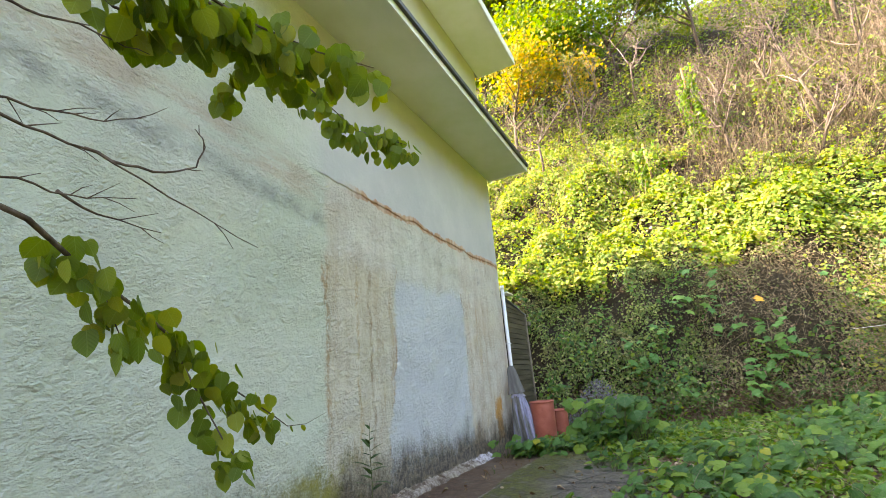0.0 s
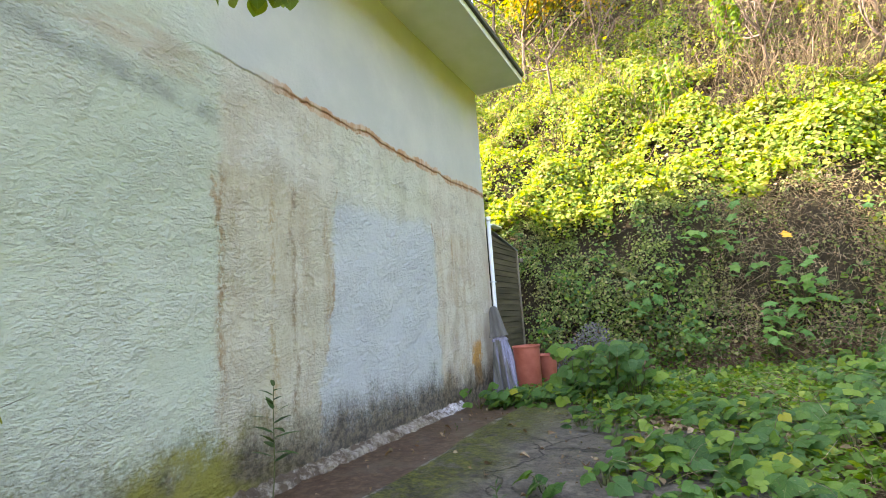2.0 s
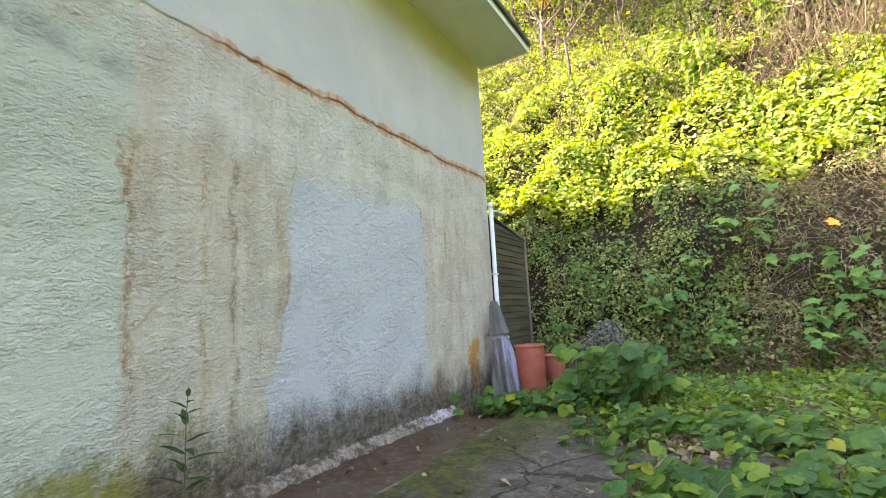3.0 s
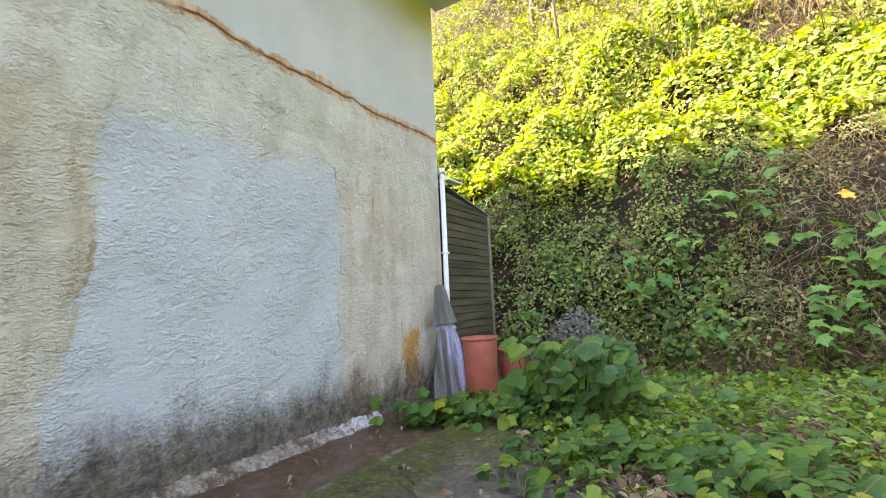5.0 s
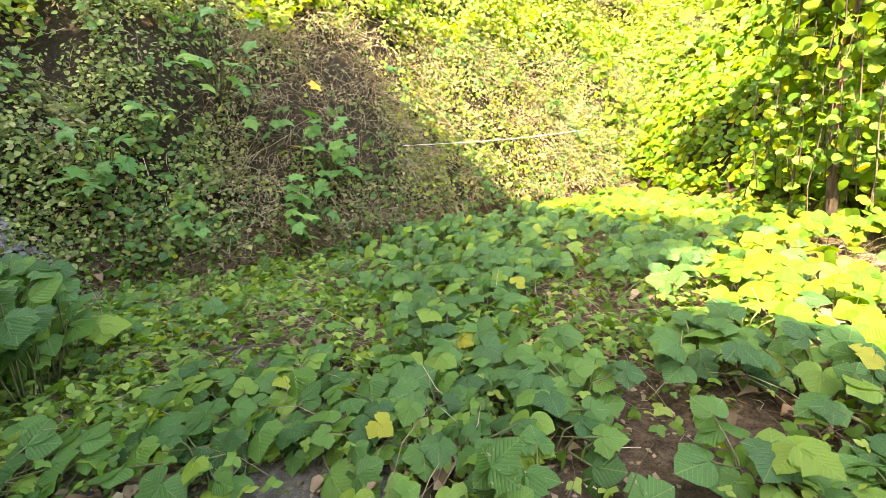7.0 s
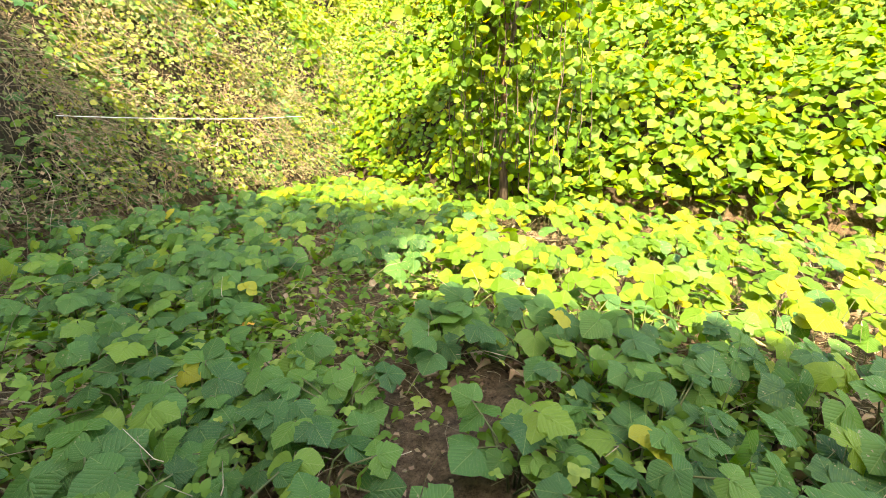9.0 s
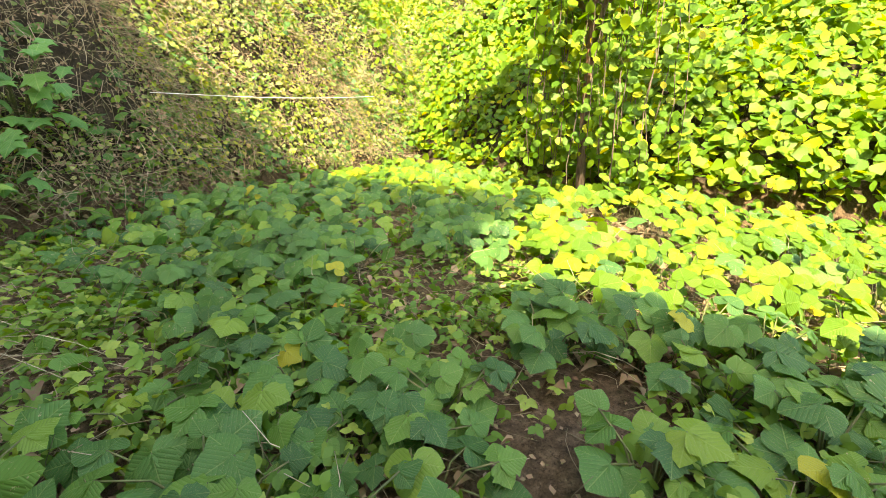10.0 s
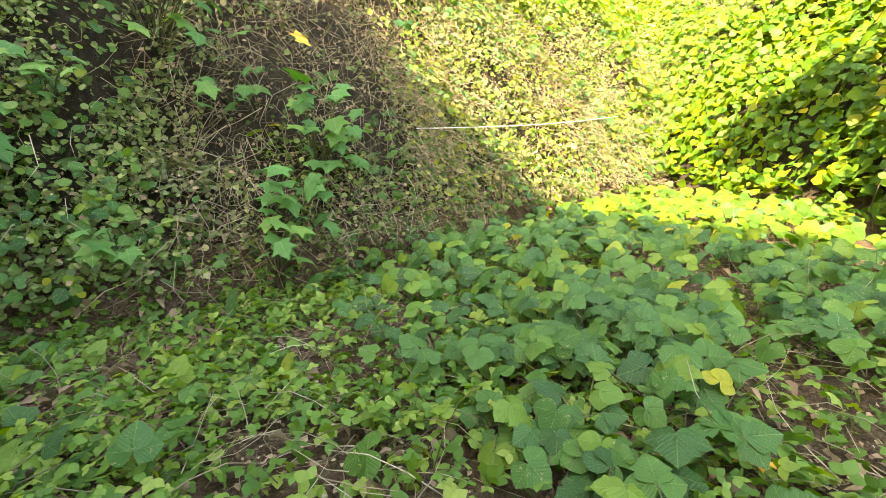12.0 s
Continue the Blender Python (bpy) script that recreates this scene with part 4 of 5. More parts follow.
    ob = strew("slab_litter", CURLED, p, turns(tilted(np.tile((0, 0, 1.0), (len(x), 1)), rng, 0.35), rng.uniform(0, 6.28, len(x)), rng), rng.uniform(0.015, 0.06, len(x)) * (0.7 + 0.5 * sm(-3, -1.5, y)), M_LITTER)
    tagged(ob, "crumbs of dry leaves on the damp slab", "leaf litter", kind="stuff")
    # crumbled leaf and twig bits all over the soil
    x, y = pick(rng, 34000, 2.4, 10, -6.2, 3.0, lambda x, y: sm(2.4, 3.4, x + 0.4 * np.sin(2.5 * y)) * sm(10, 7, x) * (0.25 + 0.75 * bare_spots(x, y)) * (0.35 + 0.65 * (lumps(x * 1.6 + 1, y * 1.6 + 3) > 0)))
    p = np.stack((x, y, land(x, y) + rng.uniform(-0.012, 0.02, len(x))), axis=1)
    ob = strew("soil_litter", TINY, p, turns(tilted(np.tile((0, 0, 1.0), (len(x), 1)), rng, 0.5), rng.uniform(0, 6.28, len(x)), rng), rng.uniform(0.012, 0.05, len(x)), M_LITTER)
    tagged(ob, "crumbled brown leaf bits over dark soil", "leaf litter", kind="stuff")
    # dead stems lying about
    x, y = pick(rng, 5000, 2.4, 11, -6, 3, lambda x, y: cover(x, y))
    p = np.stack((x, y, land(x, y) + rng.uniform(0.0, 0.06, len(x))), axis=1)
    flat = tilted(np.stack((rng.normal(0, 1, len(x)), rng.normal(0, 1, len(x)), rng.uniform(0, .35, len(x))), axis=1), rng, 0.1)
    ob = strew("dead_stems", stalk(0.2, 0.008, 3, 3, 5), p, turns(flat, rng.uniform(0, 6.28, len(x)), rng), rng.uniform(0.15, 0.55, len(x)), M_TWIG)
    tagged(ob, "tangle of thin brown dead stems on the ground", "stems", kind="stuff")


ground_vines()


def bank_growth():
    rng = np.random.default_rng(23)

    def lay(name, kind, n, box4, keep, lift, size, spread, material, label, cat, lean=(0, 0, 0.35), spin=None, cushion=None):
        x, y = pick(rng, n, *box4, keep)
        if cushion:
            # leaves lie on rounded cushions with dark clefts between them
            thin = rng.random(len(x)) < 0.45 + 0.55 * sm(0.05, 0.45, clumps(x, y, cushion[1], cushion[2]))
            x, y = x[thin], y[thin]
            nr = slope_normal(x, y, *cushion)
            p = np.stack((x, y, canopy(x, y, *cushion)), axis=1) + nr * rng.uniform(*lift, len(x))[:, None]
        else:
            nr = slope_normal(x, y)
            hang = lumps(x * 1.1, y * 1.1 + 4)
            off = rng.uniform(*lift, len(x)) * (1.0 + 0.5 * hang)
            p = np.stack((x, y, land(x, y)), axis=1) + nr * off[:, None]
        sp = rng.uniform(0, 6.28, len(x)) if spin is None else rng.normal(spin, 0.7, len(x))
        ob = strew(name, kind, p, turns(tilted(nr + np.array(lean), rng, spread), sp, rng), rng.uniform(*size, len(x)), material)
        return tagged(ob, label, cat, kind="stuff")

    def d(x, y):
        return y - foot(x)
    low = lambda x, y: sm(-0.1, 0.2, d(x, y)) * sm(4.8, 3.4, d(x, y)) * (0.3 + 0.7 * (lumps(x * 2.1 + 3, y * 2.1) > -0.25)) * (0.25 + 0.75 * (lumps(x * 0.8 + 1, y + 2) > -0.6 + 0.55 * sm(4.2, 6.5, x))) * (1.0 - 0.62 * sm(3.8, 5.2, x) * sm(8.8, 7.4, x))
    lay("ivy_cover", OVAL, 230000, (-2, 22, 2.2, 7.6), low, (-0.08, 0.14), (0.026, 0.088), 0.7, M_IVY, "dense dark green ivy hanging over the bank", "ivy", cushion=(0.45, 0.7, 3.0))
    lay("bank_vines", SIMPLE, 26000, (-2, 22, 2.2, 7.6), lambda x, y: low(x, y) * (lumps(x * 1.4 + 6, y * 1.7) > 0.1) * (1 - 0.75 * sm(4.0, 5.5, x) * sm(9, 7.5, x)), (0.03, 0.24), (0.07, 0.15), 0.5, M_KUDZU, "broad green vine leaves hanging on the bank", "vines", (0, -0.25, 0.3), cushion=(0.45, 0.7, 3.0))
    lay("dry_creepers", stalk(0.35, 0.009, 3, 2, 9), 52000, (2, 24, 2.2, 7.2), lambda x, y: sm(-0.2, 0.2, d(x, y)) * sm(3.0, 1.8, d(x, y)) * (0.08 + 0.62 * sm(3.8, 5.2, x)) * (1 - 0.45 * sm(7.0, 8.5, x)), (-0.02, 0.26), (0.16, 0.60), 0.8, M_TWIG, "tangle of dry brown creeper stems on the bank", "creepers", (0, -0.4, -1.2), cushion=(0.45, 0.7, 3.0))
    lay("hanging_dry_stems", stalk(0.28, 0.006, 3, 3, 14), 5200, (6.6, 17, 2.6, 7.5), lambda x, y: sm(0.0, 0.3, d(x, y)) * sm(4.2, 2.6, d(x, y)) * sm(6.6, 8.0, x) * (0.25 + 0.75 * (lumps(x * 1.3, y * 0.8 + 2) > -0.1)), (0.12, 0.42), (0.20, 0.70), 0.45, M_STRAW, "pale dry vine stems hanging down the sunny bank", "creepers", (0, -0.5, -1.9))
    lay("dry_bank_leaves", TINY, 38000, (2, 24, 2.2, 7.2), lambda x, y: sm(-0.2, 0.2, d(x, y)) * sm(3.0, 1.8, d(x, y)) * (0.08 + 0.8 * sm(3.8, 5.4, x)), (0.0, 0.24), (0.025, 0.07), 1.1, M_LITTER, "withered brown leaves caught in the creepers", "dry leaves", cushion=(0.45, 0.7, 3.0))
    up = lambda x, y: sm(2.0, 2.7, d(x, y)) * sm(13, 8, d(x, y))
    lay("bright_creepers", BROAD, 380000, (-8, 26, 4.4, 16), lambda x, y: up(x, y) * (0.35 + 0.65 * (lumps(x * 0.6 + 2, y * 0.6) > -0.25)) * (1 - 0.88 * sm(3.6, 6.2, x) * sm(4.8, 6.2, d(x, y))), (-0.10, 0.22), (0.05, 0.135), 0.6, M_SLOPE, "sunlit yellow-green creepers over the slope", "creepers", cushion=(0.85, 1.15, 1.0))
    lay("right_bank_creepers", OVAL, 72000, (7, 26, 2.8, 9), lambda x, y: sm(0.0, 0.3, d(x, y)) * sm(3.4, 2.4, d(x, y)) * sm(6.8, 9.0, x) * (0.28 + 0.72 * (lumps(x * 1.5 + 2, y * 1.2) > 0.0)), (-0.05, 0.16), (0.05, 0.12), 0.55, M_SLOPE, "sunlit yellow-green creepers on the bank", "creepers", cushion=(0.5, 0.6, 7.0))
    lay("slope_twigs", stalk(0.3, 0.010, 3, 2, 4), 40000, (-8, 28, 4.6, 20), lambda x, y: sm(4.0, 6.0, d(x, y)) * (0.25 + 0.75 * sm(4.0, 6.5, x)) * sm(17, 12, d(x, y)), (0.0, 0.9), (0.5, 1.5), 0.8, M_BRUSH, "dry grey-brown twigs on the slope", "twigs", (0, -0.2, 0.6))
    lay("slope_scrub", TINY, 80000, (-12, 32, 9, 36), lambda x, y: sm(7, 10, d(x, y)) * (0.3 + 0.7 * (lumps(x * 0.5, y * 0.5 + 1) > -0.1)), (0.1, 1.6), (0.12, 0.24), 0.7, M_TREELEAF, "leafy scrub high on the slope", "scrub")
    lay("right_bank_shade_vines", SMALL, 16000, (9, 26, 2.8, 9), lambda x, y: sm(0.0, 0.3, d(x, y)) * sm(4.4, 3.4, d(x, y)) * (lumps(x * 0.9 + 1, y * 0.9 + 5) > 0.3), (0.15, 0.5), (0.09, 0.17), 0.5, M_KUDZU, "green vine patches on the sunny bank", "vines")
    lay("dark_scrub", TINY, 30000, (19, 34, -18, 2), lambda x, y: sm(19, 22, x + 0.5 * np.clip(-y - 6, 0, 8)), (0.2, 2.4), (0.16, 0.30), 0.7, M_TREELEAF, "dark leafy scrub above the vine slope", "scrub")
    # kudzu mantle on the far slope
    hx = lambda x, y: sm(-0.5, 0.6, x - mantle_foot(y))
    lay("kudzu_mantle", BROAD, 110000, (11.4, 30, -16, 7.5), lambda x, y: hx(x, y) * sm(4.0, 2.5, d(x, y)) * sm(34, 20, x), (-0.05, 0.28), (0.08, 0.20), 0.6, M_SUNNY, "thick mantle of bright vine leaves over the slope", "vines", (-0.35, -0.1, 0.3), cushion=(0.6, 0.95, 11.0))


bank_growth()


# ---------------------------------------------------------------- near vine plants, leaf by leaf
LEAF_MESHES = [single("leaf", k, M_KUDZU_ONE) for k in (KUDZU_LOBED, KUDZU, KUDZU_LOBED)]


def vine_plant(x, y, low, high, rg, label, reach=0.34, size=(0.075, 0.155), nod=(-0.25, 0.65)):
    """One vine plant: bent stems that each carry a three-part leaf."""
    plant = new("vine_plant")
    plant.location = (x, y, max(float(land(x, y)), 0.0))
    tagged(plant, label, "vine", "vines on the ground")
    spots = []
    for i in range(rg.randint(6, 8)):
        a, r = rg.uniform(0, math.tau), rg.uniform(0.05, reach)
        tip = Vector((r * math.cos(a), r * math.sin(a), rg.uniform(low, high)))
        bm = bmesh.new()
        tube(bm, [(0.02 * math.cos(a), 0.02 * math.sin(a), -0.03), tip * 0.5 + Vector((0, 0, 0.05)), tip], [0.006, 0.005, 0.004], 5)
        part("stem", bm, M_STEM, plant)
        spots.append((tip, a))
    for tip, a in spots:
        leaf = new("leaf", rg.choice(LEAF_MESHES))
        leaf.parent = plant
        tilt = Euler((rg.uniform(*nod), rg.uniform(-.80, .15), 0)).to_quaternion()
        leaf.matrix_basis = Matrix.LocRotScale(tip, tilt @ Euler((0, 0, a - 1.57 + rg.uniform(-.5, .5))).to_quaternion(), Vector([rg.uniform(*size)] * 3))


def vine_plants():
    rg = random.Random(31)
    made = 0
    while made < 122:
        x, y = rg.uniform(2.7, 7.3), rg.uniform(-4.7, 0.1)
        share = float(cover(np.array([x]), np.array([y]))[0]) * (1 - 0.7 * float(sm(-2.9, -0.6, y) * sm(6.6, 5.0, x) * sm(3.0, 3.6, x)))
        if share * (1.0 if lumps(x * 0.9, y * 0.9 + 2) > -0.25 else 0.35) < rg.uniform(0.3, 0.7):
            continue
        made += 1
        tall = 0.12 * float(sm(5.0, 7.2, x))
        vine_plant(x, y, 0.06 + tall, 0.26 + tall, rg, "low vine plant with large green lobed leaves")
    for i in range(22):
        vine_plant(rg.uniform(1.7, 3.0), rg.uniform(-1.15, -0.45), 0.25, 0.95, rg, "tall clump of large green lobed vine leaves", 0.34, (0.11, 0.20), (0.1, 0.95))
    for i in range(20):
        u = i / 19
        vine_plant(0.45 + 1.6 * u + rg.uniform(-.1, .1), -1.75 + 0.55 * u + rg.uniform(-.2, .15), 0.06, 0.30, rg, "dark green vine trailing along the wall foot", 0.26, (0.09, 0.16), (0.0, 0.85))
    for x, y in ((3.0, -4.95), (3.15, -4.8), (2.55, -5.25), (3.8, -5.1), (4.4, -4.7), (4.15, -4.3), (2.35, -2.85), (2.6, -3.15), (2.9, -3.45), (2.7, -2.6), (2.35, -2.4)):
        vine_plant(x, y, 0.04, 0.18, rg, "small vine plant spreading over the slab", 0.24)


vine_plants()


# ---------------------------------------------------------------- sprigs on the bank
def sprig(x, y, z, n, reach, size, seed, label):
    """A young shoot with palm-shaped leaves standing out of the creepers."""
    rg = random.Random(seed)
    plant = new("maple_sapling")
    root_z = z - 0.35 * reach - 0.25
    yy = y
    while float(land(x, yy)) < root_z - 0.02 and yy < y + 2:
        yy += 0.05
    plant.location = (x, yy, float(land(x, yy)))
    org = Vector(plant.location)
    tagged(plant, label, "sapling", "saplings on the bank")
    tips = []
    for i in range(n):
        tip = Vector((x + rg.uniform(-.5, .5) * reach, y - rg.uniform(0.35, .70), z + rg.uniform(-.5, .5) * reach)) - org
        bm = bmesh.new()
        tube(bm, [(0, 0.05, -0.1), tip * 0.55 + Vector((0, -0.05, 0.08)), tip], [0.008, 0.006, 0.003], 5)
        part("stem", bm, M_STEM, plant)
        tips.append(tip)
    for tip in tips:
        leaf = new("leaf", SPRIG_LEAF)
        leaf.parent = plant
        leaf.matrix_basis = Matrix.LocRotScale(tip, Euler((rg.uniform(-0.75, -0.05), rg.uniform(-.4, .4), 3.14 + rg.uniform(-1.2, 1.2))), Vector([size * rg.uniform(.5, 1.0)] * 3))


SPRIG_LEAF = single("leaf", MAPLE, leafy("sapling_leaf", [(0.0, (0.055, 0.16, 0.045)), (0.7, (0.085, 0.22, 0.06)), (1.0, (0.15, 0.27, 0.06))], 0.3, single=True, veins=True))
sprig(6.0, 3.05, 1.97, 28, 0.95, 0.31, 1, "green leafy sapling hanging on the bank")
sprig(5.42, 2.75, 1.18, 18, 0.65, 0.31, 2, "green leafy sapling at the bank foot")
sprig(5.3, 2.5, 0.80, 9, 0.5, 0.28, 3, "small green sapling at the bank foot")
sprig(4.5, 3.6, 3.45, 30, 1.3, 0.29, 4, "bright green leafy sapling near the top of the bank")
sprig(5.2, 3.7, 2.55, 14, 0.85, 0.26, 7, "green leafy sapling among dry creepers")
sprig(3.44, 3.6, 2.32, 10, 0.6, 0.27, 10, "green leafy sapling among ivy")
sprig(3.86, 2.7, 0.85, 6, 0.35, 0.27, 11, "small green sapling at the bank foot")
sprig(2.85, 3.1, 1.95, 14, 0.75, 0.29, 5, "green leafy sapling among ivy")
sprig(2.65, 3.0, 1.45, 6, 0.6, 0.26, 6, "green leafy sapling among ivy")
sprig(7.6, 3.9, 3.6, 6, 0.6, 0.22, 8, "green leafy sapling on the sunny bank")
sprig(11.2, 4.7, 4.4, 12, 1.1, 0.30, 9, "bright green leafy sapling on the sunny bank")


def orange_leaf():
    leaf = new("fallen_leaf", single("fallen_leaf", MAPLE, plain("orange_leaf", (0.62, 0.30, 0.03), (0.70, 0.38, 0.05), 20, 0.7)))
    leaf.matrix_world = Matrix.LocRotScale(Vector((5.92, 3.03, 2.88)), Euler((1.0, 0.1, 0.3)), Vector((0.24, 0.24, 0.24)))
    tagged(leaf, "single bright orange leaf caught on the bank", "leaf")
    leaf = copy_thing(leaf, pose(6.25, -1.89, float(land(6.25, -1.89)) + 0.13, 10, 8, 60))
    leaf.scale = (0.15, 0.15, 0.15)


orange_leaf()


# ---------------------------------------------------------------- cord, draped tree
def build_cord():
    bm = bmesh.new()
    a, b = Vector((7.55, 3.25, 1.96)), Vector((13.3, 4.0, 2.40))
    tube(bm, [a + (b - a) * (i / 12) - Vector((0, 0, 0.06 * math.sin(math.pi * i / 12))) for i in range(13)], 0.0055, 6)
    tagged(part("white_cord", bm, M_STRING), "thin white cord stretched along the bank", "cord")


build_cord()


def grow(bm, base, way, length, r, depth, rg, tips, bend=0.35, fork=3, up=0.15, sides=5):
    """Branches that fork; their ends go into tips."""
    pts, rad = [base], [r]
    p, d = base.copy(), way.normalized()
    for i in range(4):
        d = (d + Vector((rg.uniform(-bend, bend), rg.uniform(-bend, bend), rg.uniform(-bend, bend) + up)) * 0.5).normalized()
        p = p + d * (length / 4)
        pts.append(p.copy())
        rad.append(r * (1 - 0.13 * (i + 1)))
    tube(bm, pts, rad, sides if depth > 1 else max(3, sides - 2))
    if depth <= 0:
        tips.append(pts[-1])
        return
    for i in range(fork):
        at = pts[rg.choice((2, 3, 4, 4))]
        side = Vector((rg.uniform(-1, 1), rg.uniform(-1, 1), rg.uniform(-.2, .8)))
        grow(bm, at, d * 0.6 + side, length * rg.uniform(0.55, 0.8), r * 0.52, depth - 1, rg, tips, bend, fork, up, sides)


def tree(name, x, y, height, leaf, material, count, size, label, seed, lean=(0, 0), spread=0.55, depth=3, fork=3, r=None, cat="tree", droop=0.0):
    rg = random.Random(seed)
    rng = np.random.default_rng(seed)
    t = new(name)
    base = Vector((x, y, float(land(x, y)) - 0.15))
    t.location = base
    tagged(t, label, cat)
    tips = []
    bm = bmesh.new()
    r = r or height * 0.016
    top = Vector((lean[0], lean[1], height * 0.5))
    mid = top * 0.5 + Vector((rg.uniform(-.1, .1), rg.uniform(-.1, .1), 0)) * height * 0.3
    tube(bm, [(0, 0, 0), mid, top], [r, r * 0.8, r * 0.6], 7)
    part("trunk", bm, M_BARK, t)
    bm = bmesh.new()
    for i in range(fork + 1):
        grow(bm, mid + (top - mid) * rg.uniform(0.3, 1.0), Vector((rg.uniform(-1, 1), rg.uniform(-1, 1), rg.uniform(0.3, 1.0))), height * 0.30, r * 0.55, depth - 1, rg, tips, fork=fork)
    part("branchwork", bm, M_LIMB if count == 0 else M_BARK, t)
    if count:
        tp = np.array([v[:] for v in tips])
        c = tp[rng.integers(0, len(tp), count)] + rng.normal(0, spread, (count, 3)) * np.array((1, 1, 0.75))
        c[:, 2] -= droop * rng.random(count) * height
        nrm = rng.normal(0, 0.6, (count, 3)) + np.array((-0.4, -0.3, 0.7))
        strew("crown", leaf, c, turns(nrm, rng.uniform(0, 6.28, count), rng), rng.uniform(*size, count), material, t)
    return t


M_LIMB = plain("bare_branch", (0.09, 0.066, 0.052), (0.24, 0.18, 0.15), 14, 0.9)
tree("vine_draped_tree", 11.8, -1.95, 7.0, SIMPLE, M_SUNNY, 1300, (0.13, 0.20), "slender tree draped in hanging bright vine leaves", 12, spread=0.55, droop=0.36, r=0.085)


def vine_canopy():
    """Unseen crown over the hanging vines, added towards the bank to shade the slope."""
    rng = np.random.default_rng(77)
    t = new("vine_canopy")
    t.location = (11.8, -1.7, 4.4)
    tagged(t, "unseen overhead tangle of vine leaves on a leaning limb, added to shade the slope", "vines")
    bm = bmesh.new()
    tube(bm, [(-0.03, -0.15, -1.2), (-0.15, 0.5, 0.0), (-0.4, 1.4, 0.6), (-0.5, 2.6, 0.9)], [0.05, 0.045, 0.035, 0.015], 7)
    part("limb", bm, M_BARK, t)
    n = 1500
    q = rng.normal(0, 1, (n, 3))
    q = q / np.linalg.norm(q, axis=1, keepdims=True) * (rng.random((n, 1)) ** 0.4) * np.array((1.1, 1.25, 0.75)) + np.array((-0.4, 1.6, 0.9))
    strew("foliage", SIMPLE, q, turns(rng.normal(0, 0.5, q.shape) + np.array((-0.6, -0.3, 0.8)), rng.uniform(0, 6.28, n), rng), rng.uniform(0.12, 0.20, n), M_SUNNY, t)


vine_canopy()


def hanging_vines(x, y, count, wide, tall, per, seed, label, post=True):
    """Vine stems that hang from above with leaves all along them."""
    rg = random.Random(seed)
    rng = np.random.default_rng(seed + 70)
    vines = new("hanging_vines")
    vines.location = (x, y, float(land(x, y)))
    tagged(vines, label, "vines")
    pts = []
    for i in range(count):
        a = Vector((rg.uniform(-.5, .4), rg.uniform(-1.15, 0.95) * wide, rg.uniform(0.6, 1.0) * tall))
        b = Vector((a.x + rg.uniform(-.2, .2), a.y + rg.uniform(-.25, .25), rg.uniform(-0.1, 0.24 * tall)))
        line = [a + (b - a) * k / 6 + Vector((rg.uniform(-.06, .06), rg.uniform(-.06, .06), 0)) for k in range(7)]
        bm = bmesh.new()
        tube(bm, line, 0.008, 4)
        part("stem", bm, M_BARK, vines)
        for k in range(per):
            u = rg.uniform(0, 5.99)
            q = line[int(u)].lerp(line[int(u) + 1], u % 1)
            pts.append((q.x + rg.uniform(-.15, .15), q.y + rg.uniform(-.15, .15), q.z))
    p = np.array(pts)
    nrm = rng.normal(0, 0.45, p.shape) + np.array((-0.8, -0.3, 0.35))
    strew("foliage", SIMPLE, p, turns(nrm, rng.normal(-1.57, 0.6, len(p)), rng), rng.uniform(0.10, 0.19, len(p)), M_SUNNY, vines)
    if post:
        bm = bmesh.new()
        tube(bm, [(0.05, -0.06, -0.1), (0.03, 0.02, 1.5), (-0.03, 0.0, 3.0), (0.0, 0.1, tall)], 0.055, 8)
        part("post", bm, M_POST, vines, "rusty brown post")


hanging_vines(11.75, -1.9, 40, 1.1, 5.0, 40, 5, "curtain of vine stems and yellow-green leaves round a post")
hanging_vines(6.5, 10.3, 16, 0.5, 4.6, 70, 6, "column of bright vine leaves hanging from a dead trunk")
hanging_vines(4.2, 8.6, 14, 0.7, 3.0, 60, 7, "bright vine leaves hanging over a dead stump")


# ---------------------------------------------------------------- woods on the upper slope
tree("autumn_tree", -2.2, 12.6, 8.0, SMALL, M_AUTUMN, 4000, (0.14, 0.26), "small tree with orange and yellow autumn leaves", 41, spread=0.6)
tree("autumn_tree", 0.6, 16.5, 8.0, SMALL, M_SUNNY, 4200, (0.16, 0.28), "tree with yellow-green leaves on the slope", 42, spread=0.7)
tree("autumn_tree", -5.5, 18, 9.0, SMALL, M_TREELEAF, 4200, (0.18, 0.30), "green tree behind the house on the slope", 43, spread=0.8)
tree("slope_tree", -3.3, 16.5, 11.0, SMALL, M_TREELEAF, 6000, (0.2, 0.32), "dark green tree close behind the house", 54, spread=1.0)
tree("slope_tree", -6.6, 23.5, 14.0, SMALL, M_TREELEAF, 6000, (0.24, 0.40), "tall green tree on the ridge", 55, spread=1.2)
tree("slope_tree", -3.8, 24.0, 13.0, SMALL, M_TREELEAF, 5000, (0.24, 0.40), "tall green tree on the ridge", 56, spread=1.2)
tree("slope_tree", -1.8, 21.0, 11.0, SMALL, M_TREELEAF, 5200, (0.2, 0.32), "dark green tree high behind the house", 53, spread=0.9)
tree("slope_tree", 3.5, 18.5, 9.0, SMALL, M_TREELEAF, 4200, (0.18, 0.30), "leafy tree high on the slope", 46, spread=0.8)
tree("slope_tree", 9.0, 19.5, 9.0, SMALL, M_TREELEAF, 3800, (0.18, 0.30), "leafy tree high on the slope", 47, spread=0.8)
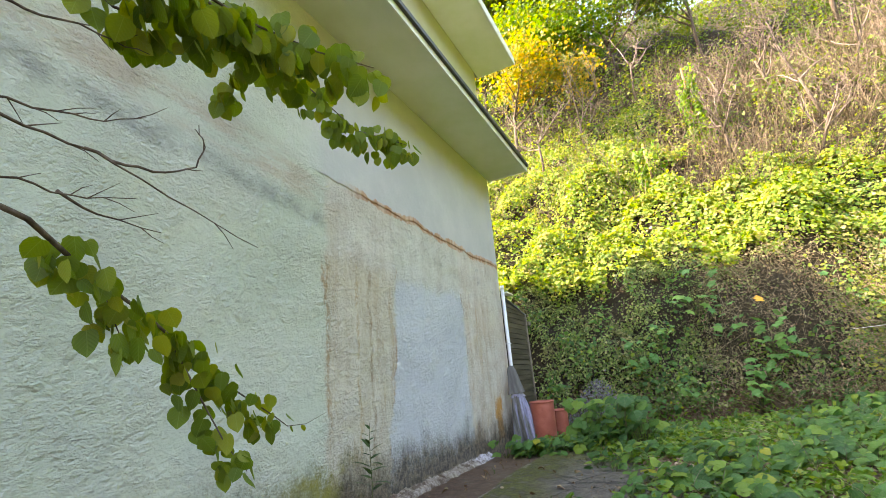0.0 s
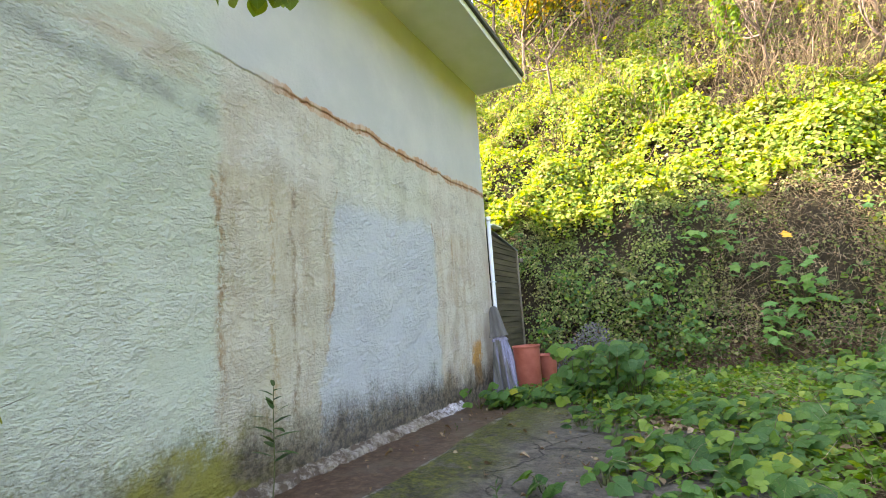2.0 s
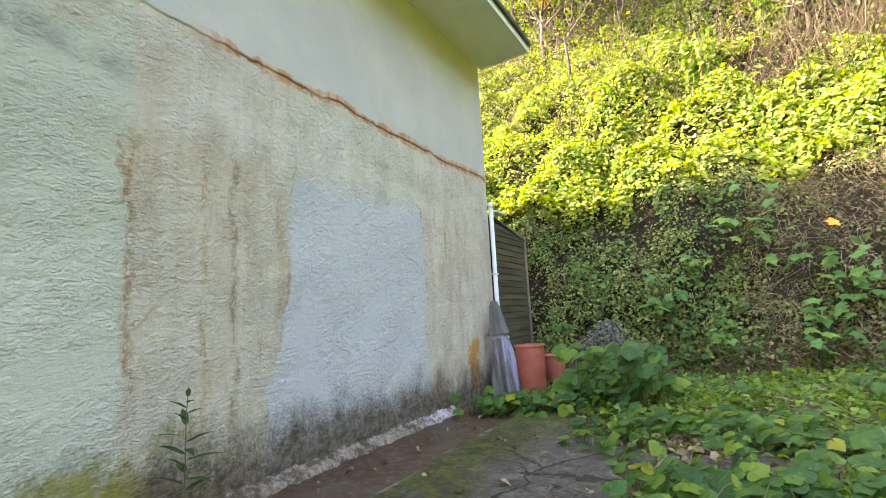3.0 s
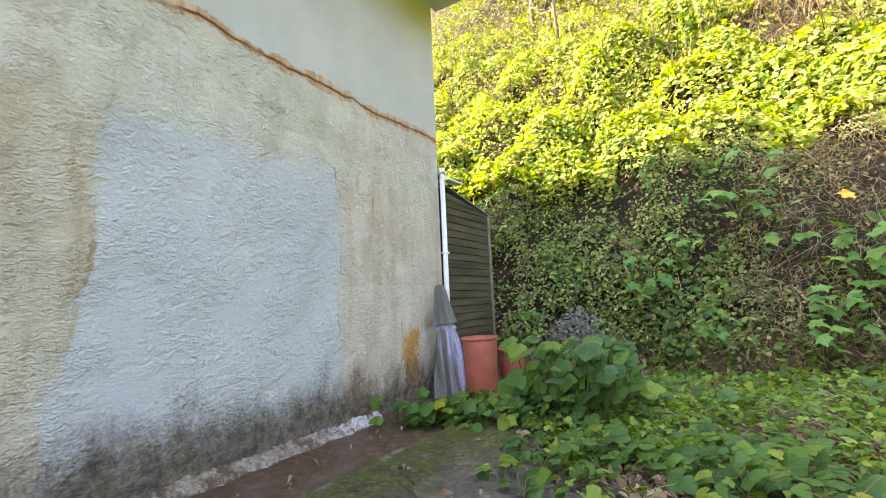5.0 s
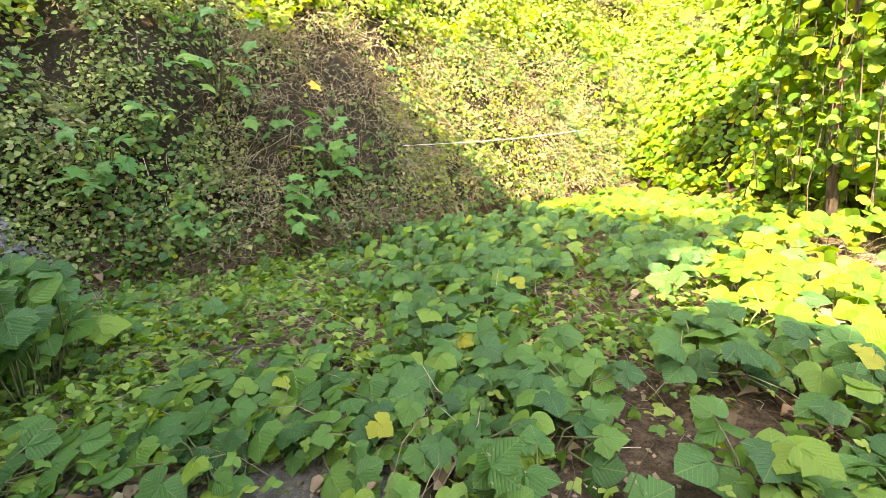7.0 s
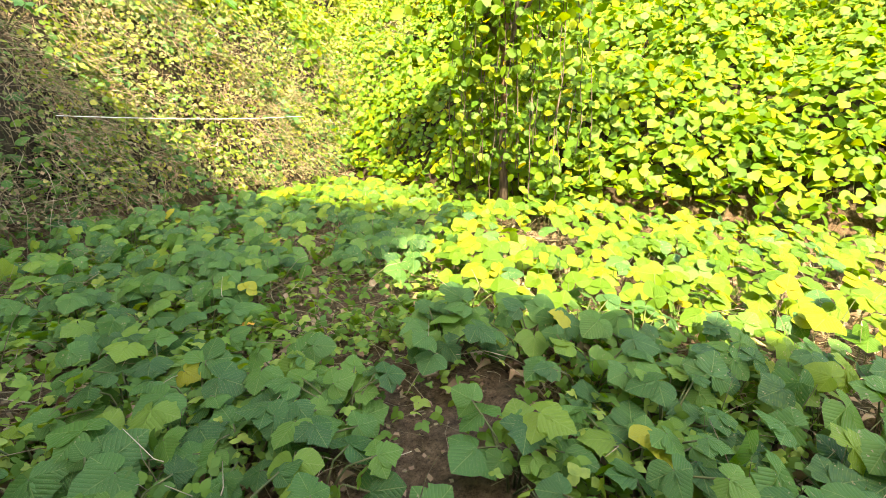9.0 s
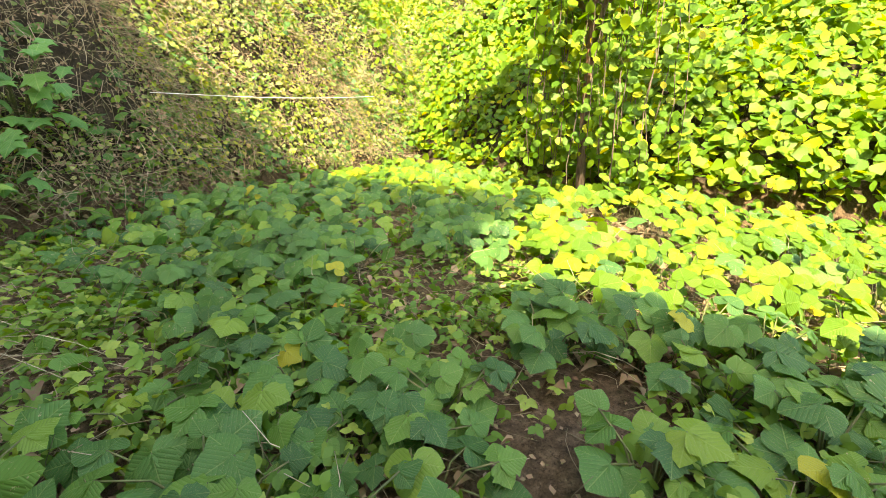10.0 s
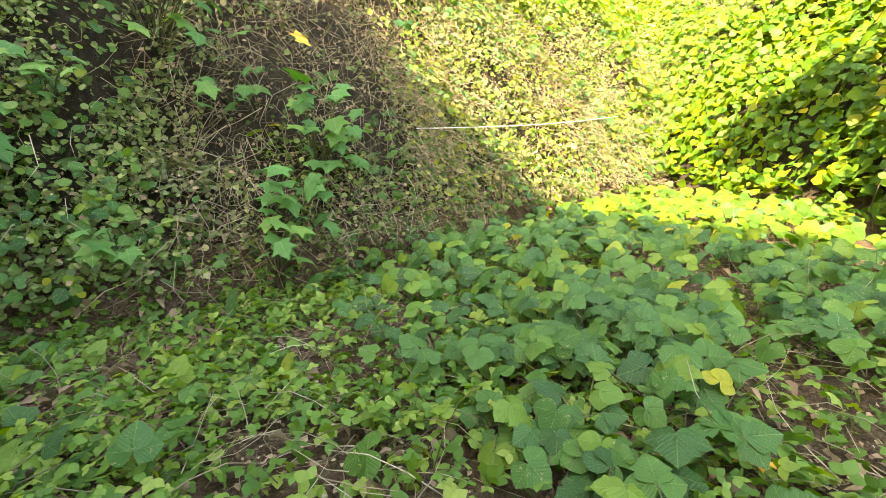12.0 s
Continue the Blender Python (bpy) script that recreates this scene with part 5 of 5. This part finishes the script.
tree("slope_tree", 15.5, 18.5, 9.0, SMALL, M_TREELEAF, 4200, (0.18, 0.30), "leafy tree high on the slope", 48, spread=0.8)
tree("slope_tree", 21.0, 16.0, 8.0, SMALL, M_TREELEAF, 3600, (0.18, 0.30), "leafy tree high on the slope", 49, spread=0.8)
tree("slope_tree", 25.0, -4.0, 8.0, SMALL, M_TREELEAF, 3600, (0.18, 0.30), "dark leafy tree above the vines", 50, spread=0.8)
tree("slope_tree", 24.0, -11.0, 8.0, SMALL, M_TREELEAF, 3600, (0.18, 0.30), "dark leafy tree above the vines", 51, spread=0.8)
tree("slope_tree", 28.0, 3.0, 9.0, SMALL, M_TREELEAF, 3600, (0.18, 0.30), "dark leafy tree above the vines", 52, spread=0.8)
for i, (bx, by, bh) in enumerate(((9.6, 8.8, 4.5), (11.0, 10.4, 5.5), (12.8, 9.2, 5.0), (14.4, 11.0, 5.5), (8.2, 11.8, 5.5), (16.5, 9.8, 5.0), (13.2, 13.0, 6.0), (7.4, 8.6, 4.0), (10.2, 12.6, 5.5), (18.5, 12.0, 5.5), (-0.5, 9.8, 5.0), (1.6, 12.2, 6.0), (4.6, 13.5, 6.0))):
    tree("bare_shrub", bx, by, bh, SMALL, M_SUNNY, 0, (0.1, 0.2), "leafless tangled grey-brown shrub on the slope", 60 + i, lean=(random.Random(i).uniform(-1, 1), -0.6), depth=4, fork=3, r=0.075, cat="shrub")


# ---------------------------------------------------------------- tree beside the path
def overhanging_tree():
    t = new("overhanging_tree")
    t.location = (1.3, -12.2, 0)
    org = Vector(t.location)
    rg = random.Random(8)
    tagged(t, "tree with round green leaves on drooping branches", "tree")
    bm = bmesh.new()
    tube(bm, [(0, 0, -0.2), (0.05, 0.1, 1.2), (0.1, 0.35, 2.6), (0.0, 0.7, 4.6)], [0.10, 0.085, 0.07, 0.04], 10)
    part("trunk", bm, M_BARK, t)
    meshes = [single("leaf", HEART, leafy("hanging_leaf", [(0.0, (0.10, 0.155, 0.030)), (0.6, (0.16, 0.215, 0.038)), (1.0, (0.27, 0.28, 0.052))], 0.5, single=True, veins=True))]

    def branch(pts, r, leaves, size, sag, start=0.15):
        leaves, size = int(leaves * 1.75), size * 0.80
        pts = [Vector(p) - org for p in pts]
        bm = bmesh.new()
        if leaves == 0:
            # bare twig: crooked, with short side shoots
            bent = [pts[0]]
            for p, q in zip(pts[:-1], pts[1:]):
                far = (q - p).length > 0.6
                w = 0.012 if not far else 0.03
                for k in (0.33, 0.67, 1.0):
                    bent.append(p.lerp(q, k) + Vector((rg.uniform(-w, w), 0, rg.uniform(-w, w))) * (k < 1))
            pts = bent
            for p, q in zip(pts[4:-1], pts[5:]):
                if rg.random() < 0.45:
                    g = (q - p).normalized() * 0.10 + Vector((rg.uniform(-.05, .05), rg.uniform(-.03, .03), rg.choice((-1, 1)) * rg.uniform(0.03, 0.08)))
                    tube(bm, [p, p + g * 0.5 + Vector((0, 0, rg.uniform(-.01, .01))), p + g], [r * 0.4, r * 0.3, r * 0.15], 5)
        n = len(pts) - 1
        tube(bm, pts, [r * (1 - 0.75 * i / n) for i in range(n + 1)], 6)
        b = part("branch", bm, M_BARK, t)
        for i in range(leaves):
            u = (start + (1 - start) * rg.random()) * n * 0.999
            q = pts[int(u)].lerp(pts[int(u) + 1], u % 1)
            q = q + Vector((rg.uniform(-.10, .10), rg.uniform(-.08, .10), rg.uniform(-sag * 0.9, sag * 0.35)))
            leaf = new("leaf", meshes[0])
            leaf.parent = b
            s = size * rg.uniform(0.7, 1.15)
            leaf.matrix_basis = Matrix.LocRotScale(q, Euler((rg.uniform(-1.5, -0.7), rg.uniform(-.5, .5), rg.uniform(-1.2, 1.8))), Vector((s, s, s)))
    root = Vector((1.38, -11.7, 2.9))
    branch([root, (2.0, -10.9, 2.3), (1.95, -10.3, 2.14), (1.8, -10.04, 2.03), (1.68, -9.75, 1.92), (1.6, -9.45, 1.75), (1.57, -9.14, 1.55), (1.58, -8.85, 1.38)], 0.014, 96, 0.118, 0.12, 0.34)
    branch([(1.65, -9.58, 1.80), (1.67, -9.42, 1.53), (1.72, -9.28, 1.27), (1.78, -9.20, 1.14)], 0.006, 26, 0.115, 0.08, 0.1)
    branch([(1.72, -9.93, 1.99), (1.72, -9.87, 1.85), (1.73, -9.83, 1.76)], 0.005, 7, 0.125, 0.06, 0.2)
    branch([(1.58, -8.85, 1.38), (1.58, -8.74, 1.31), (1.62, -8.62, 1.31), (1.69, -8.5, 1.37)], 0.004, 2, 0.07, 0.02, 0.0)
    branch([Vector((1.35, -11.6, 3.6)), (2.25, -10.26, 3.29), (2.22, -10.0, 3.29), (2.23, -9.68, 3.33), (2.39, -9.37, 3.3), (2.61, -9.14, 3.25)], 0.012, 92, 0.14, 0.20, 0.18)
    branch([Vector((1.3, -11.5, 4.3)), (1.33, -9.62, 4.3), (1.23, -8.95, 4.26), (1.32, -8.35, 4.17), (1.45, -7.79, 3.94), (1.79, -7.42, 3.84)], 0.012, 104, 0.15, 0.24, 0.3)
    branch([(1.23, -8.95, 4.26), (1.05, -8.84, 4.08), (0.85, -8.81, 3.93)], 0.006, 14, 0.165, 0.10, 0.2)
    branch([(2.22, -10.0, 3.29), (1.95, -9.6, 3.55), (1.75, -9.2, 3.75)], 0.008, 34, 0.14, 0.2, 0.2)
    branch([(1.36, -11.65, 3.3), (2.05, -10.36, 3.14), (1.99, -10.17, 3.14), (2.04, -9.96, 3.17), (2.17, -9.7, 3.21)], 0.010, 40, 0.13, 0.12, 0.40)
    branch([(2.23, -9.68, 3.33), (2.13, -9.45, 3.29), (2.11, -9.26, 3.27)], 0.007, 22, 0.13, 0.12, 0.1)
    for pts in ([(1.36, -11.8, 2.7), (2.12, -10.52, 2.41), (2.1, -10.35, 2.4), (2.11, -10.14, 2.37), (2.12, -9.82, 2.28), (2.2, -9.55, 2.16)],
                [(2.09, -10.23, 2.4), (2.09, -10.09, 2.39), (2.11, -9.95, 2.41), (2.14, -9.84, 2.47), (2.19, -9.84, 2.55), (2.21, -9.89, 2.63)],
                [(1.36, -11.8, 2.65), (1.86, -10.42, 2.3), (1.86, -10.27, 2.31), (1.86, -10.1, 2.31), (1.86, -9.92, 2.37)],
                [(1.83, -10.19, 2.32), (1.82, -10.04, 2.27), (1.87, -9.8, 2.24)],
                [(1.38, -11.7, 3.0), (1.78, -10.45, 2.62), (1.81, -10.23, 2.66), (1.83, -10.07, 2.69), (1.92, -9.95, 2.74)],
                [(1.38, -11.7, 3.1), (1.97, -10.47, 2.92), (2.01, -10.35, 2.92), (1.99, -10.15, 2.98), (2.04, -10.03, 2.97)]):
        branch(pts, 0.007, 0, 0.1, 0.1)


overhanging_tree()


# ---------------------------------------------------------------- weeds by the wall
def tall_weed(x, y, h, n, size, seed, label):
    w = new("weed")
    w.location = (x, y, -0.01)
    tagged(w, label, "weed")
    rg = random.Random(seed)
    bm = bmesh.new()
    line = [Vector((0.02 * math.sin(k * 1.1), 0.04 * k / 5, h * k / 5)) for k in range(6)]
    tube(bm, line, [0.006, 0.0055, 0.005, 0.004, 0.003, 0.002], 6)
    part("stem", bm, M_STEM, w)
    for i in range(n):
        u = 0.35 + 0.62 * i / n
        q = line[int(u * 5)].lerp(line[min(5, int(u * 5) + 1)], (u * 5) % 1)
        leaf = new("leaf", LANCE_MESH)
        leaf.parent = w
        leaf.matrix_basis = Matrix.LocRotScale(q, Euler((rg.uniform(0.2, 0.9), 0, i * 2.4 + rg.uniform(-.4, .4))), Vector([size * (1.15 - 0.7 * u) * rg.uniform(.8, 1.15)] * 3))


LANCE_MESH = single("leaf", LANCE, leafy("weed_blade", [(0.0, (0.022, 0.05, 0.018)), (1.0, (0.045, 0.085, 0.025))], 0.25, single=True))
tall_weed(0.40, -6.32, 1.12, 17, 0.30, 3, "tall dark green weed growing from the wall foot")
tall_weed(2.34, -5.82, 0.26, 9, 0.12, 4, "small pale green weed growing through the slab")
tall_weed(0.72, -3.4, 0.10, 5, 0.06, 6, "tiny weed in the drain channel")


def purple_brush():
    rng = np.random.default_rng(3)
    n = 2600
    x, y = rng.normal(1.75, 0.45, n), rng.normal(1.75, 0.25, n)
    z = land(x, y) + rng.uniform(0.0, 1.25, n) * np.exp(-((x - 1.75) / 0.7) ** 2)
    ob = strew("purple_brush", SMALL, np.stack((x, y, z), axis=1), turns(rng.normal(0, 0.7, (n, 3)) + np.array((0, -0.5, 0.5)), rng.uniform(0, 6.28, n), rng), rng.uniform(0.03, 0.06, n),
               leafy("purplish_leaf", [(0.0, (0.09, 0.075, 0.095)), (0.5, (0.19, 0.155, 0.21)), (1.0, (0.12, 0.15, 0.09))], 0.15))
    tagged(ob, "low brush with purplish-grey leaves at the bank foot", "brush", kind="stuff")


purple_brush()
